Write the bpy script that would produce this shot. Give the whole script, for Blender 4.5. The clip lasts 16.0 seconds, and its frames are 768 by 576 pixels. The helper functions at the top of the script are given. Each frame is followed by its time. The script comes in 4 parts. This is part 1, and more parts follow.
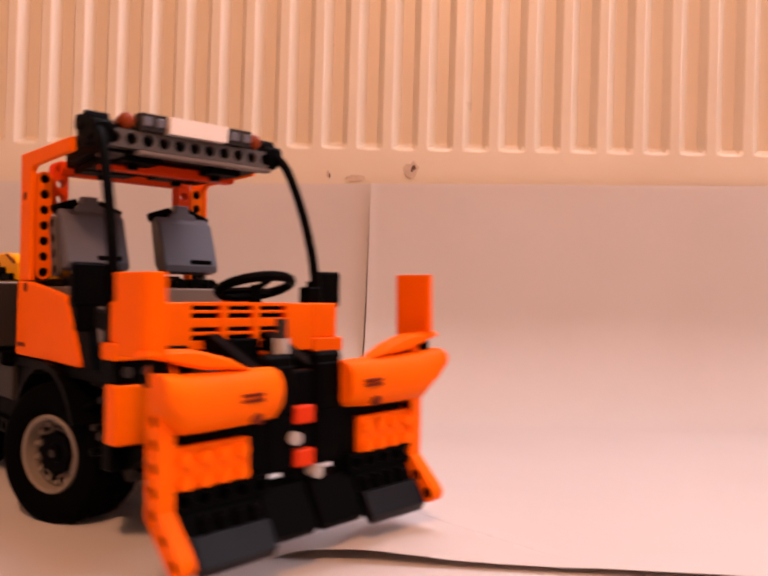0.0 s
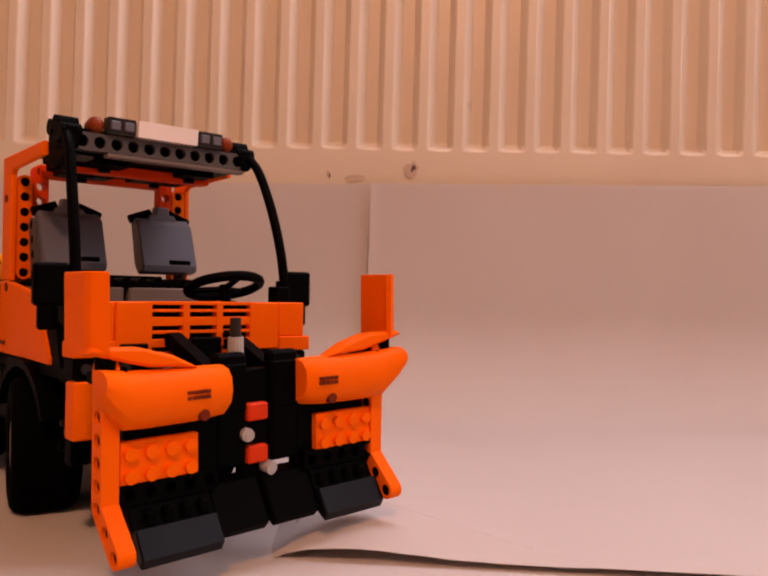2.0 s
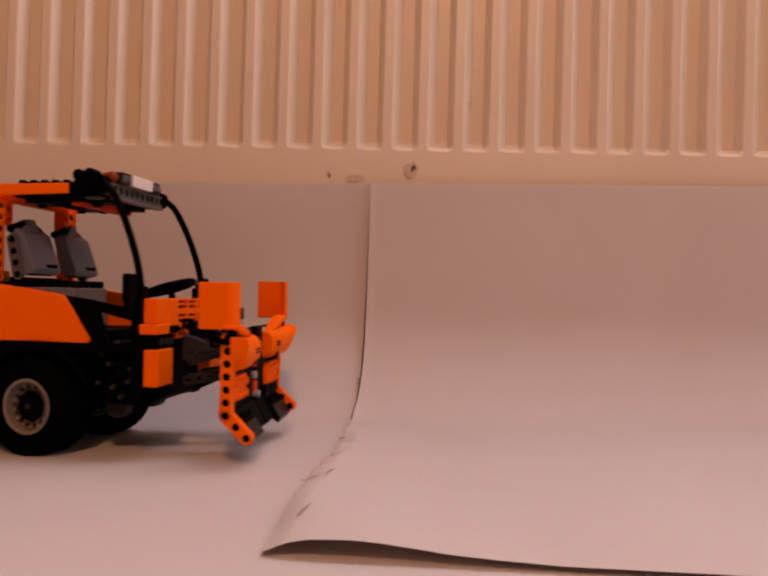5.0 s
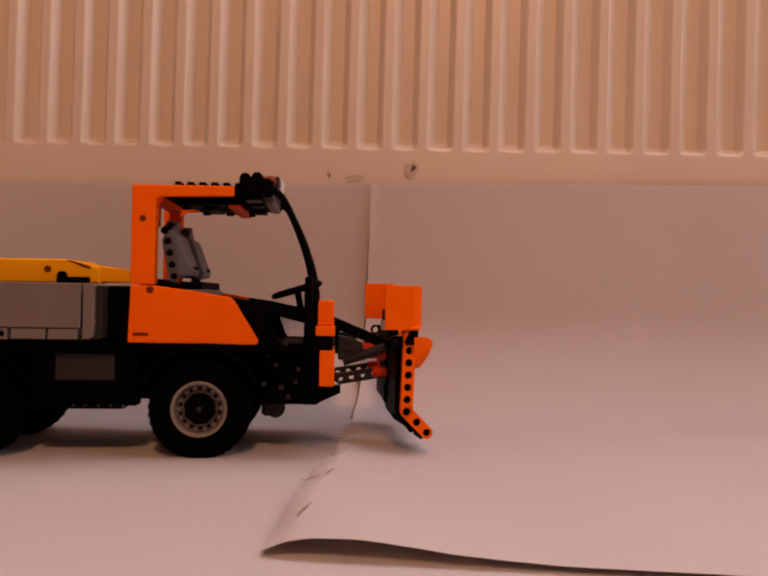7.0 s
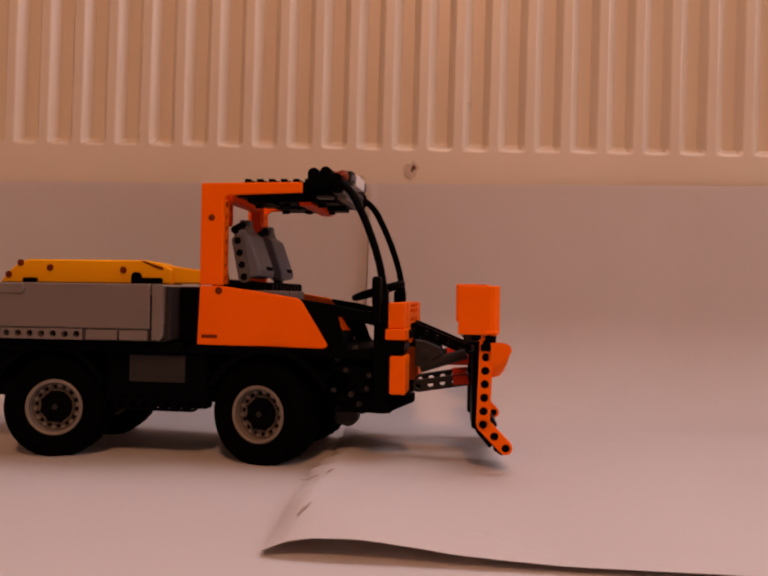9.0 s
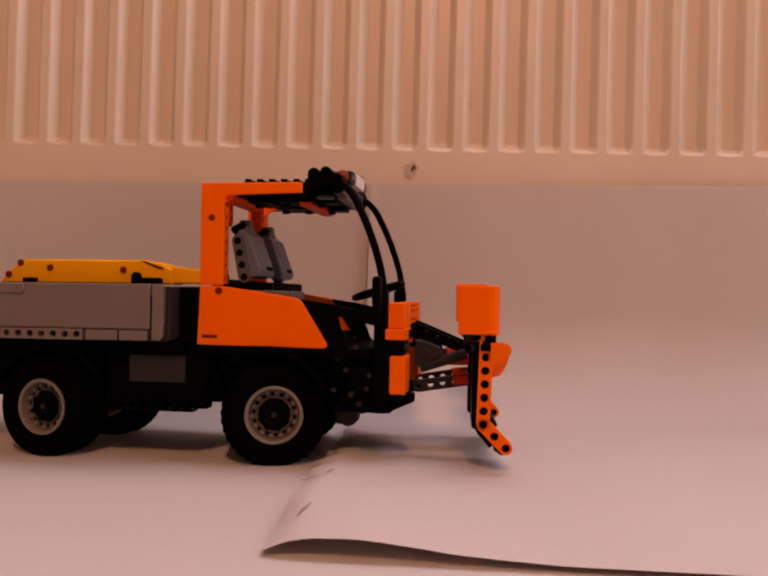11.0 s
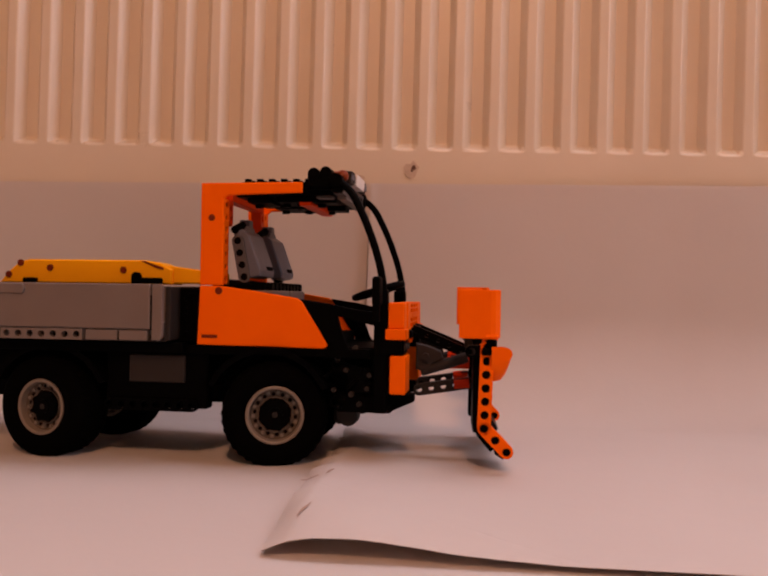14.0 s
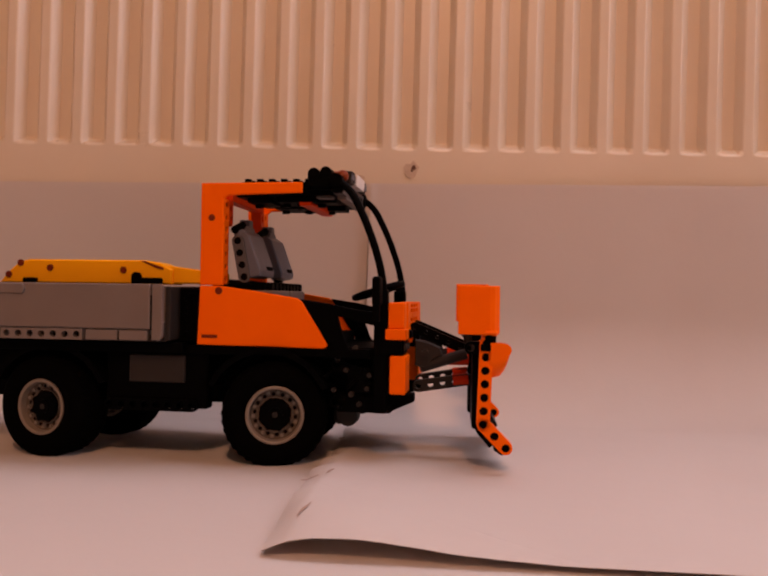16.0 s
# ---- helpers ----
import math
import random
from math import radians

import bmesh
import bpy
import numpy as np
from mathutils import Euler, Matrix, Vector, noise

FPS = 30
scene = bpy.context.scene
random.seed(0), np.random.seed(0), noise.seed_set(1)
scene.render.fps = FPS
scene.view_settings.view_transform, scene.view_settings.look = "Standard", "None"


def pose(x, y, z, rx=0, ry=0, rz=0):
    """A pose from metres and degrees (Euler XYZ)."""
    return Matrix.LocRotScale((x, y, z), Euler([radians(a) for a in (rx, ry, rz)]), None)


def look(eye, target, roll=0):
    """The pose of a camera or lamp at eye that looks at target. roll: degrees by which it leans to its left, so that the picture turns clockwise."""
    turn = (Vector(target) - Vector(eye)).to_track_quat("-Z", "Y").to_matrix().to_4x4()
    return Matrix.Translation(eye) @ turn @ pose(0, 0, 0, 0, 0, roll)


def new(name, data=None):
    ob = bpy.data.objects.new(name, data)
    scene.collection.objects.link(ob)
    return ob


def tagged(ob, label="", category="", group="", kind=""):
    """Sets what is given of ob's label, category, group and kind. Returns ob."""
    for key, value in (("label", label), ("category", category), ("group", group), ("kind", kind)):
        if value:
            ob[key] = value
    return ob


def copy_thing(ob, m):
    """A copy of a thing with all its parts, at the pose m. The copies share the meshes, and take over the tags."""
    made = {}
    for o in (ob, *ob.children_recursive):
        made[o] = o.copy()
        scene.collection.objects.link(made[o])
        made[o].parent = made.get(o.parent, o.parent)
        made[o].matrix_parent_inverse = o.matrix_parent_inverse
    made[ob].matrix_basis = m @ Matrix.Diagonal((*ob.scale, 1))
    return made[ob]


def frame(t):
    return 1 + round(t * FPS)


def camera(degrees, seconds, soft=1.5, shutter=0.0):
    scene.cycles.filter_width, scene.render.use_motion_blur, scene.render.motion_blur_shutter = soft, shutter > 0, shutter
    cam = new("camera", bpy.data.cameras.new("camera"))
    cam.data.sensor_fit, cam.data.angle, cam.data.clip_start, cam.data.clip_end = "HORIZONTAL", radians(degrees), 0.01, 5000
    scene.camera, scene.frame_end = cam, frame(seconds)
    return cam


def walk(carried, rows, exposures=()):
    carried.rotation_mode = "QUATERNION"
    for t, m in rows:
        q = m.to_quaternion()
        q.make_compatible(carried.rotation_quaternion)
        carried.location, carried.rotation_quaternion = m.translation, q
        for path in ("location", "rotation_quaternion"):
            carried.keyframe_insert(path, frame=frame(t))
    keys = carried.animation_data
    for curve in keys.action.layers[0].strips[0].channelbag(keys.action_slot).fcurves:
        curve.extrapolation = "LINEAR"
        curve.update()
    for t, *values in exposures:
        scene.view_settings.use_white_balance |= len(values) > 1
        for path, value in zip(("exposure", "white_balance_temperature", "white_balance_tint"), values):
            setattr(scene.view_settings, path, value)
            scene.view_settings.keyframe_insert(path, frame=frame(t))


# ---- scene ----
# All drawing numbers of the toy truck are in units of 0.71 mm (its beam holes are 11.27 units = 8 mm apart).
U = 0.71
MM = U / 1000
PITCH = 11.27

cam = camera(52.75, 16.0, 2.2, 0.5)
EYE = (0.0, 0.0, 0.1546 * U)
VIEW = look(EYE, (0.0, 1.0, 0.1546 * U + 0.01013), 0.866)
walk(cam, [(0.0, VIEW), (16.0, VIEW)],
     [(0.0, 0.72), (0.2, 0.59), (0.5, 0.45), (1.5, 0.22), (2.5, 0.24), (3.0, 0.22), (3.5, 0.01), (4.2, -0.03), (7.0, -0.13), (9.0, -0.15), (11.3, 0.02), (16.0, -0.01)])


# ---------------------------------------------------------------- light
def lamp(name, kind, m, energy, colour, **size):
    data = bpy.data.lights.new(name, kind)
    data.energy, data.color = energy, colour
    for key, value in size.items():
        if key == "shape":
            data.shape = value
        elif key == "size":
            data.size = value
        elif key == "size_y":
            data.size_y = value
        elif key == "radius":
            data.shadow_soft_size = value
    ob = new(name, data)
    ob.matrix_world = m
    return ob


world = bpy.data.worlds.new("evening_sky")
scene.world = world
world.use_nodes = True
sky = world.node_tree.nodes.new("ShaderNodeTexSky")
sky.sky_type, sky.sun_disc, sky.sun_elevation, sky.sun_rotation = "NISHITA", False, radians(12), radians(200)
world.node_tree.links.new(sky.outputs[0], world.node_tree.nodes["Background"].inputs[0])
world.node_tree.nodes["Background"].inputs[1].default_value = 0.05

WARM = (1.0, 0.465, 0.26)
COOL = (0.98, 0.82, 0.89)
SKY = (0.95, 0.82, 0.925)
# daylight of the window above the radiator, daylight of the side window, and the room's warm lamp
lamp("window_daylight", "AREA", look((0.40, 0.74, 1.40), (0.30, 0.15, 0.0)), 12.5, SKY, shape="RECTANGLE", size=1.2, size_y=0.6)
lamp("side_daylight", "AREA", look((1.90, -0.1, 1.3), (0.0, 0.6, 0.2)), 9.8, COOL, shape="RECTANGLE", size=1.0, size_y=1.0)
lamp("room_lamp", "AREA", look((0.05, -1.0, 1.45), (-0.1, 0.6, 0.1)), 15.3, WARM, shape="DISK", size=0.17)


# ---------------------------------------------------------------- materials
def material(name, colour, rough=0.4, metal=0.0, spread=0.08, grain=40.0, bump=0.0, bump_scale=200.0, stain=0.0,
             stain_colour=(0.2, 0.12, 0.08), stain_scale=4.0, coat=0.0, gloss=0.5, transmission=0.0):
    m = bpy.data.materials.new(name)
    m.use_nodes = True
    nt = m.node_tree
    b = nt.nodes["Principled BSDF"]
    tc = nt.nodes.new("ShaderNodeTexCoord")

    def tex(scale, detail=4.0):
        n = nt.nodes.new("ShaderNodeTexNoise")
        n.inputs["Scale"].default_value, n.inputs["Detail"].default_value = scale, detail
        nt.links.new(tc.outputs["Object"], n.inputs["Vector"])
        return n

    def mix(fac, a, c):
        n = nt.nodes.new("ShaderNodeMix")
        n.data_type = "RGBA"
        nt.links.new(fac, n.inputs[0])
        for sock, v in ((n.inputs[6], a), (n.inputs[7], c)):
            if isinstance(v, tuple):
                sock.default_value = (*v, 1)
            else:
                nt.links.new(v, sock)
        return n.outputs[2]

    lo = tuple(c * (1 - spread) for c in colour)
    hi = tuple(min(1.0, c * (1 + spread)) for c in colour)
    col = mix(tex(grain).outputs[0], lo, hi)
    if stain:
        ramp = nt.nodes.new("ShaderNodeValToRGB")
        ramp.color_ramp.elements[0].position, ramp.color_ramp.elements[1].position = 0.52, 0.78
        ramp.color_ramp.elements[1].color = (stain, stain, stain, 1)
        nt.links.new(tex(stain_scale, 6.0).outputs[0], ramp.inputs[0])
        col = mix(ramp.outputs[0], col, stain_colour)
    nt.links.new(col, b.inputs["Base Color"])
    rr = nt.nodes.new("ShaderNodeMapRange")
    rr.inputs[3].default_value, rr.inputs[4].default_value = max(0.02, rough - 0.07), min(1.0, rough + 0.07)
    nt.links.new(tex(grain * 2.5).outputs[0], rr.inputs[0])
    nt.links.new(rr.outputs[0], b.inputs["Roughness"])
    b.inputs["Metallic"].default_value = metal
    b.inputs["Specular IOR Level"].default_value = gloss
    b.inputs["Coat Weight"].default_value = coat
    b.inputs["Transmission Weight"].default_value = transmission
    if bump:
        bn = nt.nodes.new("ShaderNodeBump")
        bn.inputs["Strength"].default_value, bn.inputs["Distance"].default_value = bump, 0.001
        nt.links.new(tex(bump_scale).outputs[0], bn.inputs["Height"])
        nt.links.new(bn.outputs[0], b.inputs["Normal"])
    return m


ORANGE = material("orange_plastic", (1.0, 0.145, 0.0), 0.45, bump=0.05, gloss=0.05)
# Darker copy of the orange, with the shade below the roof in its colour.
ORANGE_SHADED = material("shaded_orange_plastic", (0.70, 0.050, 0.001), 0.5, gloss=0.08)
BLACK = material("black_plastic", (0.0014, 0.0013, 0.0014), 0.5, bump=0.08, gloss=0.022)
# Black that paints the shade inside holes, slots and grooves.
SHADOW_BLACK = material("hole_shade_black", (0.002, 0.0015, 0.0015), 0.7, gloss=0.03)
DARK_GREY = material("dark_grey_plastic", (0.026, 0.022, 0.020), 0.5, gloss=0.15)
STONE_GREY = material("stone_grey_plastic", (0.085, 0.076, 0.075), 0.5, gloss=0.2)
BLUE_GREY = material("blue_grey_plastic", (0.115, 0.115, 0.14), 0.45, gloss=0.3)
MID_GREY = material("mid_grey_plastic", (0.180, 0.150, 0.135), 0.5, gloss=0.2, stain=0.15, stain_scale=30.0)
LIGHT_GREY = material("light_grey_plastic", (0.42, 0.40, 0.38), 0.4)
WHITE = material("white_plastic", (0.88, 0.84, 0.80), 0.35)
YELLOW = material("yellow_plastic", (0.95, 0.42, 0.004), 0.4, gloss=0.07)
RED = material("red_plastic", (0.66, 0.040, 0.003), 0.45, gloss=0.12)
AMBER = material("clear_amber_plastic", (0.22, 0.035, 0.004), 0.38, gloss=0.2)
EDGE_STEEL = material("blade_edge_plastic", (0.0030, 0.0036, 0.0060), 0.34, gloss=0.11)
RUBBER = material("black_rubber", (0.0013, 0.0012, 0.0011), 0.85, gloss=0.02, bump=0.3, bump_scale=900)
# Half-bright copy of the rim grey: the recess's shade is in its colour.
RIM_SHADED = material("shaded_rim_plastic", (0.11, 0.088, 0.070), 0.5, gloss=0.2)
RIM = material("grey_rim_plastic", (0.22, 0.185, 0.15), 0.45, gloss=0.3)
# Brown of the printed marks; it also paints the shade in pin holes and slots.
PRINT = material("brown_print_and_hole", (0.16, 0.022, 0.006), 0.6, gloss=0.1)
PAPER = material("white_paper", (0.70, 0.675, 0.66), 0.88, spread=0.04, grain=9.0, bump=0.3, bump_scale=60.0, stain=0.22,
                 stain_colour=(0.56, 0.47, 0.42), stain_scale=5.0)


def let_light_through(mat, share, colour):
    """Thin paper: a share of the light comes through from the other side."""
    nt = mat.node_tree
    out = next(n for n in nt.nodes if n.type == "OUTPUT_MATERIAL")
    top = out.inputs["Surface"].links[0].from_socket
    glow, mix = nt.nodes.new("ShaderNodeBsdfTranslucent"), nt.nodes.new("ShaderNodeMixShader")
    glow.inputs["Color"].default_value = (*colour, 1)
    mix.inputs["Fac"].default_value = share
    nt.links.new(top, mix.inputs[1])
    nt.links.new(glow.outputs[0], mix.inputs[2])
    nt.links.new(mix.outputs[0], out.inputs["Surface"])


let_light_through(PAPER, 0.20, (0.74, 0.56, 0.46))
ENAMEL = material("cream_enamel", (0.755, 0.672, 0.548), 0.30, gloss=0.5, spread=0.05, grain=8.0, bump=0.05, bump_scale=80.0, stain=0.25,
                  stain_colour=(0.62, 0.50, 0.38), stain_scale=6.0)
RUST = material("rust_mark", (0.13, 0.065, 0.045), 0.8, spread=0.4, grain=300.0)
SMUDGE = material("brown_smudge", (0.60, 0.49, 0.39), 0.7, spread=0.25, grain=120.0)
# Brown that paints the shade under the torn paper edge.
SHADE_BROWN = material("brown_tear_shade", (0.46, 0.34, 0.28), 0.9, spread=0.25, grain=300.0)
WOOD = material("wooden_floor", (0.42, 0.25, 0.13), 0.45, spread=0.25, grain=14.0, bump=0.1)
WALL = material("painted_wall", (0.74, 0.66, 0.56), 0.9, spread=0.04, grain=3.0, bump=0.15, bump_scale=120)


# ---------------------------------------------------------------- mesh helpers
def part(name, bm, mat, parent=None, label="", smooth=False):
    me = bpy.data.meshes.new(name)
    bmesh.ops.recalc_face_normals(bm, faces=bm.faces[:])
    for f in bm.faces:
        f.smooth = smooth
    bm.to_mesh(me)
    bm.free()
    if smooth:
        me.set_sharp_from_angle(angle=radians(38))
    me.materials.append(mat)
    ob = new(name, me)
    ob.parent = parent
    if label:
        tagged(ob, label)
    return ob


def box(bm, x0, x1, y0, y1, z0, z1, bev=0.8, k=MM, m=None):
    """A bevelled box between the given faces, in drawing units."""
    r = bmesh.ops.create_cube(bm, size=1.0)
    vs = r["verts"]
    for v in vs:
        v.co = Vector(((x0 + x1) / 2 + v.co.x * (x1 - x0), (y0 + y1) / 2 + v.co.y * (y1 - y0), (z0 + z1) / 2 + v.co.z * (z1 - z0))) * k
    es = list({e for v in vs for e in v.link_edges})
    if bev:
        out = bmesh.ops.bevel(bm, geom=es, offset=min(bev, abs(x1 - x0) / 3, abs(y1 - y0) / 3, abs(z1 - z0) / 3) * k, segments=1, affect="EDGES")
        vs = list({v for f in out["faces"] for v in f.verts} | {v for v in vs if v.is_valid})
    if m:
        bmesh.ops.transform(bm, matrix=m, verts=vs)
    return vs


def prism(bm, pts, a0, a1, axis="y", bev=0.7, k=MM):
    """A plate with outline pts, from a0 to a1 along the axis. Outline: (x, z) for y, (y, z) for x, (x, y) for z."""
    def at(p, a):
        return Vector({"y": (p[0], a, p[1]), "x": (a, p[0], p[1]), "z": (p[0], p[1], a)}[axis]) * k
    lo = [bm.verts.new(at(p, a0)) for p in pts]
    hi = [bm.verts.new(at(p, a1)) for p in pts]
    fs = [bm.faces.new(lo), bm.faces.new(hi[::-1])]
    n = len(pts)
    for i in range(n):
        fs.append(bm.faces.new((lo[i], hi[i], hi[(i + 1) % n], lo[(i + 1) % n])))
    if bev:
        bmesh.ops.recalc_face_normals(bm, faces=fs)
        es = list({e for f in fs[:2] for e in f.edges})
        bmesh.ops.bevel(bm, geom=es, offset=bev * k, segments=1, affect="EDGES")


def rod(bm, p, q, r, seg=12, k=MM, r2=None):
    p, q = Vector(p) * k, Vector(q) * k
    m = Matrix.Translation((p + q) / 2) @ (q - p).to_track_quat("Z", "Y").to_matrix().to_4x4()
    bmesh.ops.create_cone(bm, cap_ends=True, segments=seg, radius1=r * k, radius2=(r if r2 is None else r2) * k, depth=(q - p).length, matrix=m)


def tube(bm, pts, r, seg=10, k=MM, close=False):
    pts = [Vector(p) * k for p in pts]
    n, rings = len(pts), []
    for i, p in enumerate(pts):
        a = pts[(i - 1) % n] if close or i else p
        c = pts[(i + 1) % n] if close or i < n - 1 else p
        q = (c - a).to_track_quat("Z", "Y")
        rings.append([bm.verts.new(p + q @ Vector((math.cos(t), math.sin(t), 0)) * r * k) for t in (2 * math.pi * j / seg for j in range(seg))])
    for i in range(n if close else n - 1):
        a, c = rings[i], rings[(i + 1) % n]
        for j in range(seg):
            bm.faces.new((a[j], a[(j + 1) % seg], c[(j + 1) % seg], c[j]))
    if not close:
        bm.faces.new(rings[0])
        bm.faces.new(rings[-1][::-1])


def spline(pts, n=6):
    """Points of a smooth line through pts."""
    v = [Vector(p) for p in pts]
    v = [2 * v[0] - v[1], *v, 2 * v[-1] - v[-2]]
    out = []
    for i in range(1, len(v) - 2):
        for j in range(n):
            t = j / n
            out.append(0.5 * (2 * v[i] + (v[i + 1] - v[i - 1]) * t + (2 * v[i - 1] - 5 * v[i] + 4 * v[i + 1] - v[i + 2]) * t * t
                              + (3 * v[i] - v[i - 1] - 3 * v[i + 1] + v[i + 2]) * t ** 3))
    return [tuple(p) for p in out] + [tuple(v[-2])]


def liftarm(bm, start, way, axis, count, width=10.6, thick=10.6, hole=3.4, pitch=PITCH, blunt=False, k=MM):
    """A studless beam: count round holes along axis, in a row from start along way, with round ends."""
    way, axis = Vector(way).normalized(), Vector(axis).normalized()
    side = axis.cross(way).normalized()
    seg, half, fresh = 16, width / 2, []
    for i in range(count):
        c = Vector(start) + way * pitch * i
        flat = []
        for j in range(seg):
            t = 2 * math.pi * j / seg
            u, v = math.cos(t), math.sin(t)
            end = (i == 0 and u < -0.01) or (i == count - 1 and u > 0.01)
            if end and not blunt:
                flat.append((u * half, v * half))
            elif j % 4 == 2:
                flat.append((math.copysign(pitch / 2, u), math.copysign(half, v)))
            else:
                f = min(pitch / 2 / max(abs(u), 1e-6), half / max(abs(v), 1e-6))
                flat.append((u * f, v * f))
        rings = {}
        for s in (-1, 1):
            inner = [bm.verts.new((c + (way * math.cos(2 * math.pi * j / seg) + side * math.sin(2 * math.pi * j / seg)) * hole + axis * s * thick / 2) * k) for j in range(seg)]
            outer = [bm.verts.new((c + way * u + side * v + axis * s * thick / 2) * k) for u, v in flat]
            rings[s] = (inner, outer)
            fresh += inner + outer
        for j in range(seg):
            n = (j + 1) % seg
            for s in (-1, 1):
                a, o = rings[s]
                bm.faces.new((a[j], a[n], o[n], o[j]))
            bm.faces.new((rings[-1][0][j], rings[-1][0][n], rings[1][0][n], rings[1][0][j]))
            inner_wall = (i > 0 and max(flat[j][0], flat[n][0]) < -pitch / 2 + 0.01) or (i < count - 1 and min(flat[j][0], flat[n][0]) > pitch / 2 - 0.01)
            if not inner_wall:
                bm.faces.new((rings[-1][1][j], rings[-1][1][n], rings[1][1][n], rings[1][1][j]))
    bmesh.ops.remove_doubles(bm, verts=fresh, dist=0.00002)


def lathe(bm, profile, seg=40, k=MM):
    """Turns (y, r) round the y axis."""
    rings = []
    for y, r in profile:
        rings.append([bm.verts.new(Vector((r * math.cos(t), y, r * math.sin(t))) * k) for t in (2 * math.pi * j / seg for j in range(seg))])
    for a, c in zip(rings, rings[1:]):
        for j in range(seg):
            bm.faces.new((a[j], a[(j + 1) % seg], c[(j + 1) % seg], c[j]))
    return rings


def pins(parent, mat, places, axis, r, name="pin"):
    """Round pins, and black plugs that put shade into holes: each from its place along axis."""
    for p in places:
        bm = bmesh.new()
        rod(bm, p, tuple(Vector(p) + Vector(axis)), r, 12)
        part(name, bm, mat, parent)


# ---------------------------------------------------------------- the room
def slab(name, x0, x1, y0, y1, z0, z1, mat, label, category):
    bm = bmesh.new()
    box(bm, x0, x1, y0, y1, z0, z1, 0, 1.0)
    return tagged(part(name, bm, mat), label, category, kind="structure")


slab("floor", -2.1, 2.1, -2.6, 1.0, -0.06, 0.0, WOOD, "warm brown wooden floor under the paper", "floor")
slab("ceiling", -2.1, 2.1, -2.6, 1.0, 2.4, 2.5, WALL, "plain pale painted ceiling", "ceiling")
slab("wall_west", -2.1, -2.0, -2.6, 1.0, 0.0, 2.4, WALL, "plain cream painted room wall", "wall")
slab("wall_south", -2.0, 2.0, -2.6, -2.5, 0.0, 2.4, WALL, "plain cream painted room wall", "wall")


def wall_with_opening(name, along_x, a0, a1, b0, b1, o0, o1, s0, s1, label):
    """A wall from a0 to a1, b0 to b1 thick, with an opening o0 to o1, sill at s0 and head at s1."""
    bm = bmesh.new()
    for p0, p1, z0, z1 in ((a0, o0, 0, 2.4), (o1, a1, 0, 2.4), (o0, o1, 0, s0), (o0, o1, s1, 2.4)):
        if along_x:
            box(bm, p0, p1, b0, b1, z0, z1, 0, 1.0)
        else:
            box(bm, b0, b1, p0, p1, z0, z1, 0, 1.0)
    return tagged(part(name, bm, WALL), label, "wall", kind="structure")


wall_with_opening("wall_north", True, -2.0, 2.0, 0.84, 0.94, -0.5, 1.2, 0.85, 1.65, "cream painted wall behind the radiator")
wall_with_opening("wall_east", False, -2.5, 0.94, 2.0, 2.1, -0.7, 0.5, 0.8, 1.8, "cream painted side wall with a window")


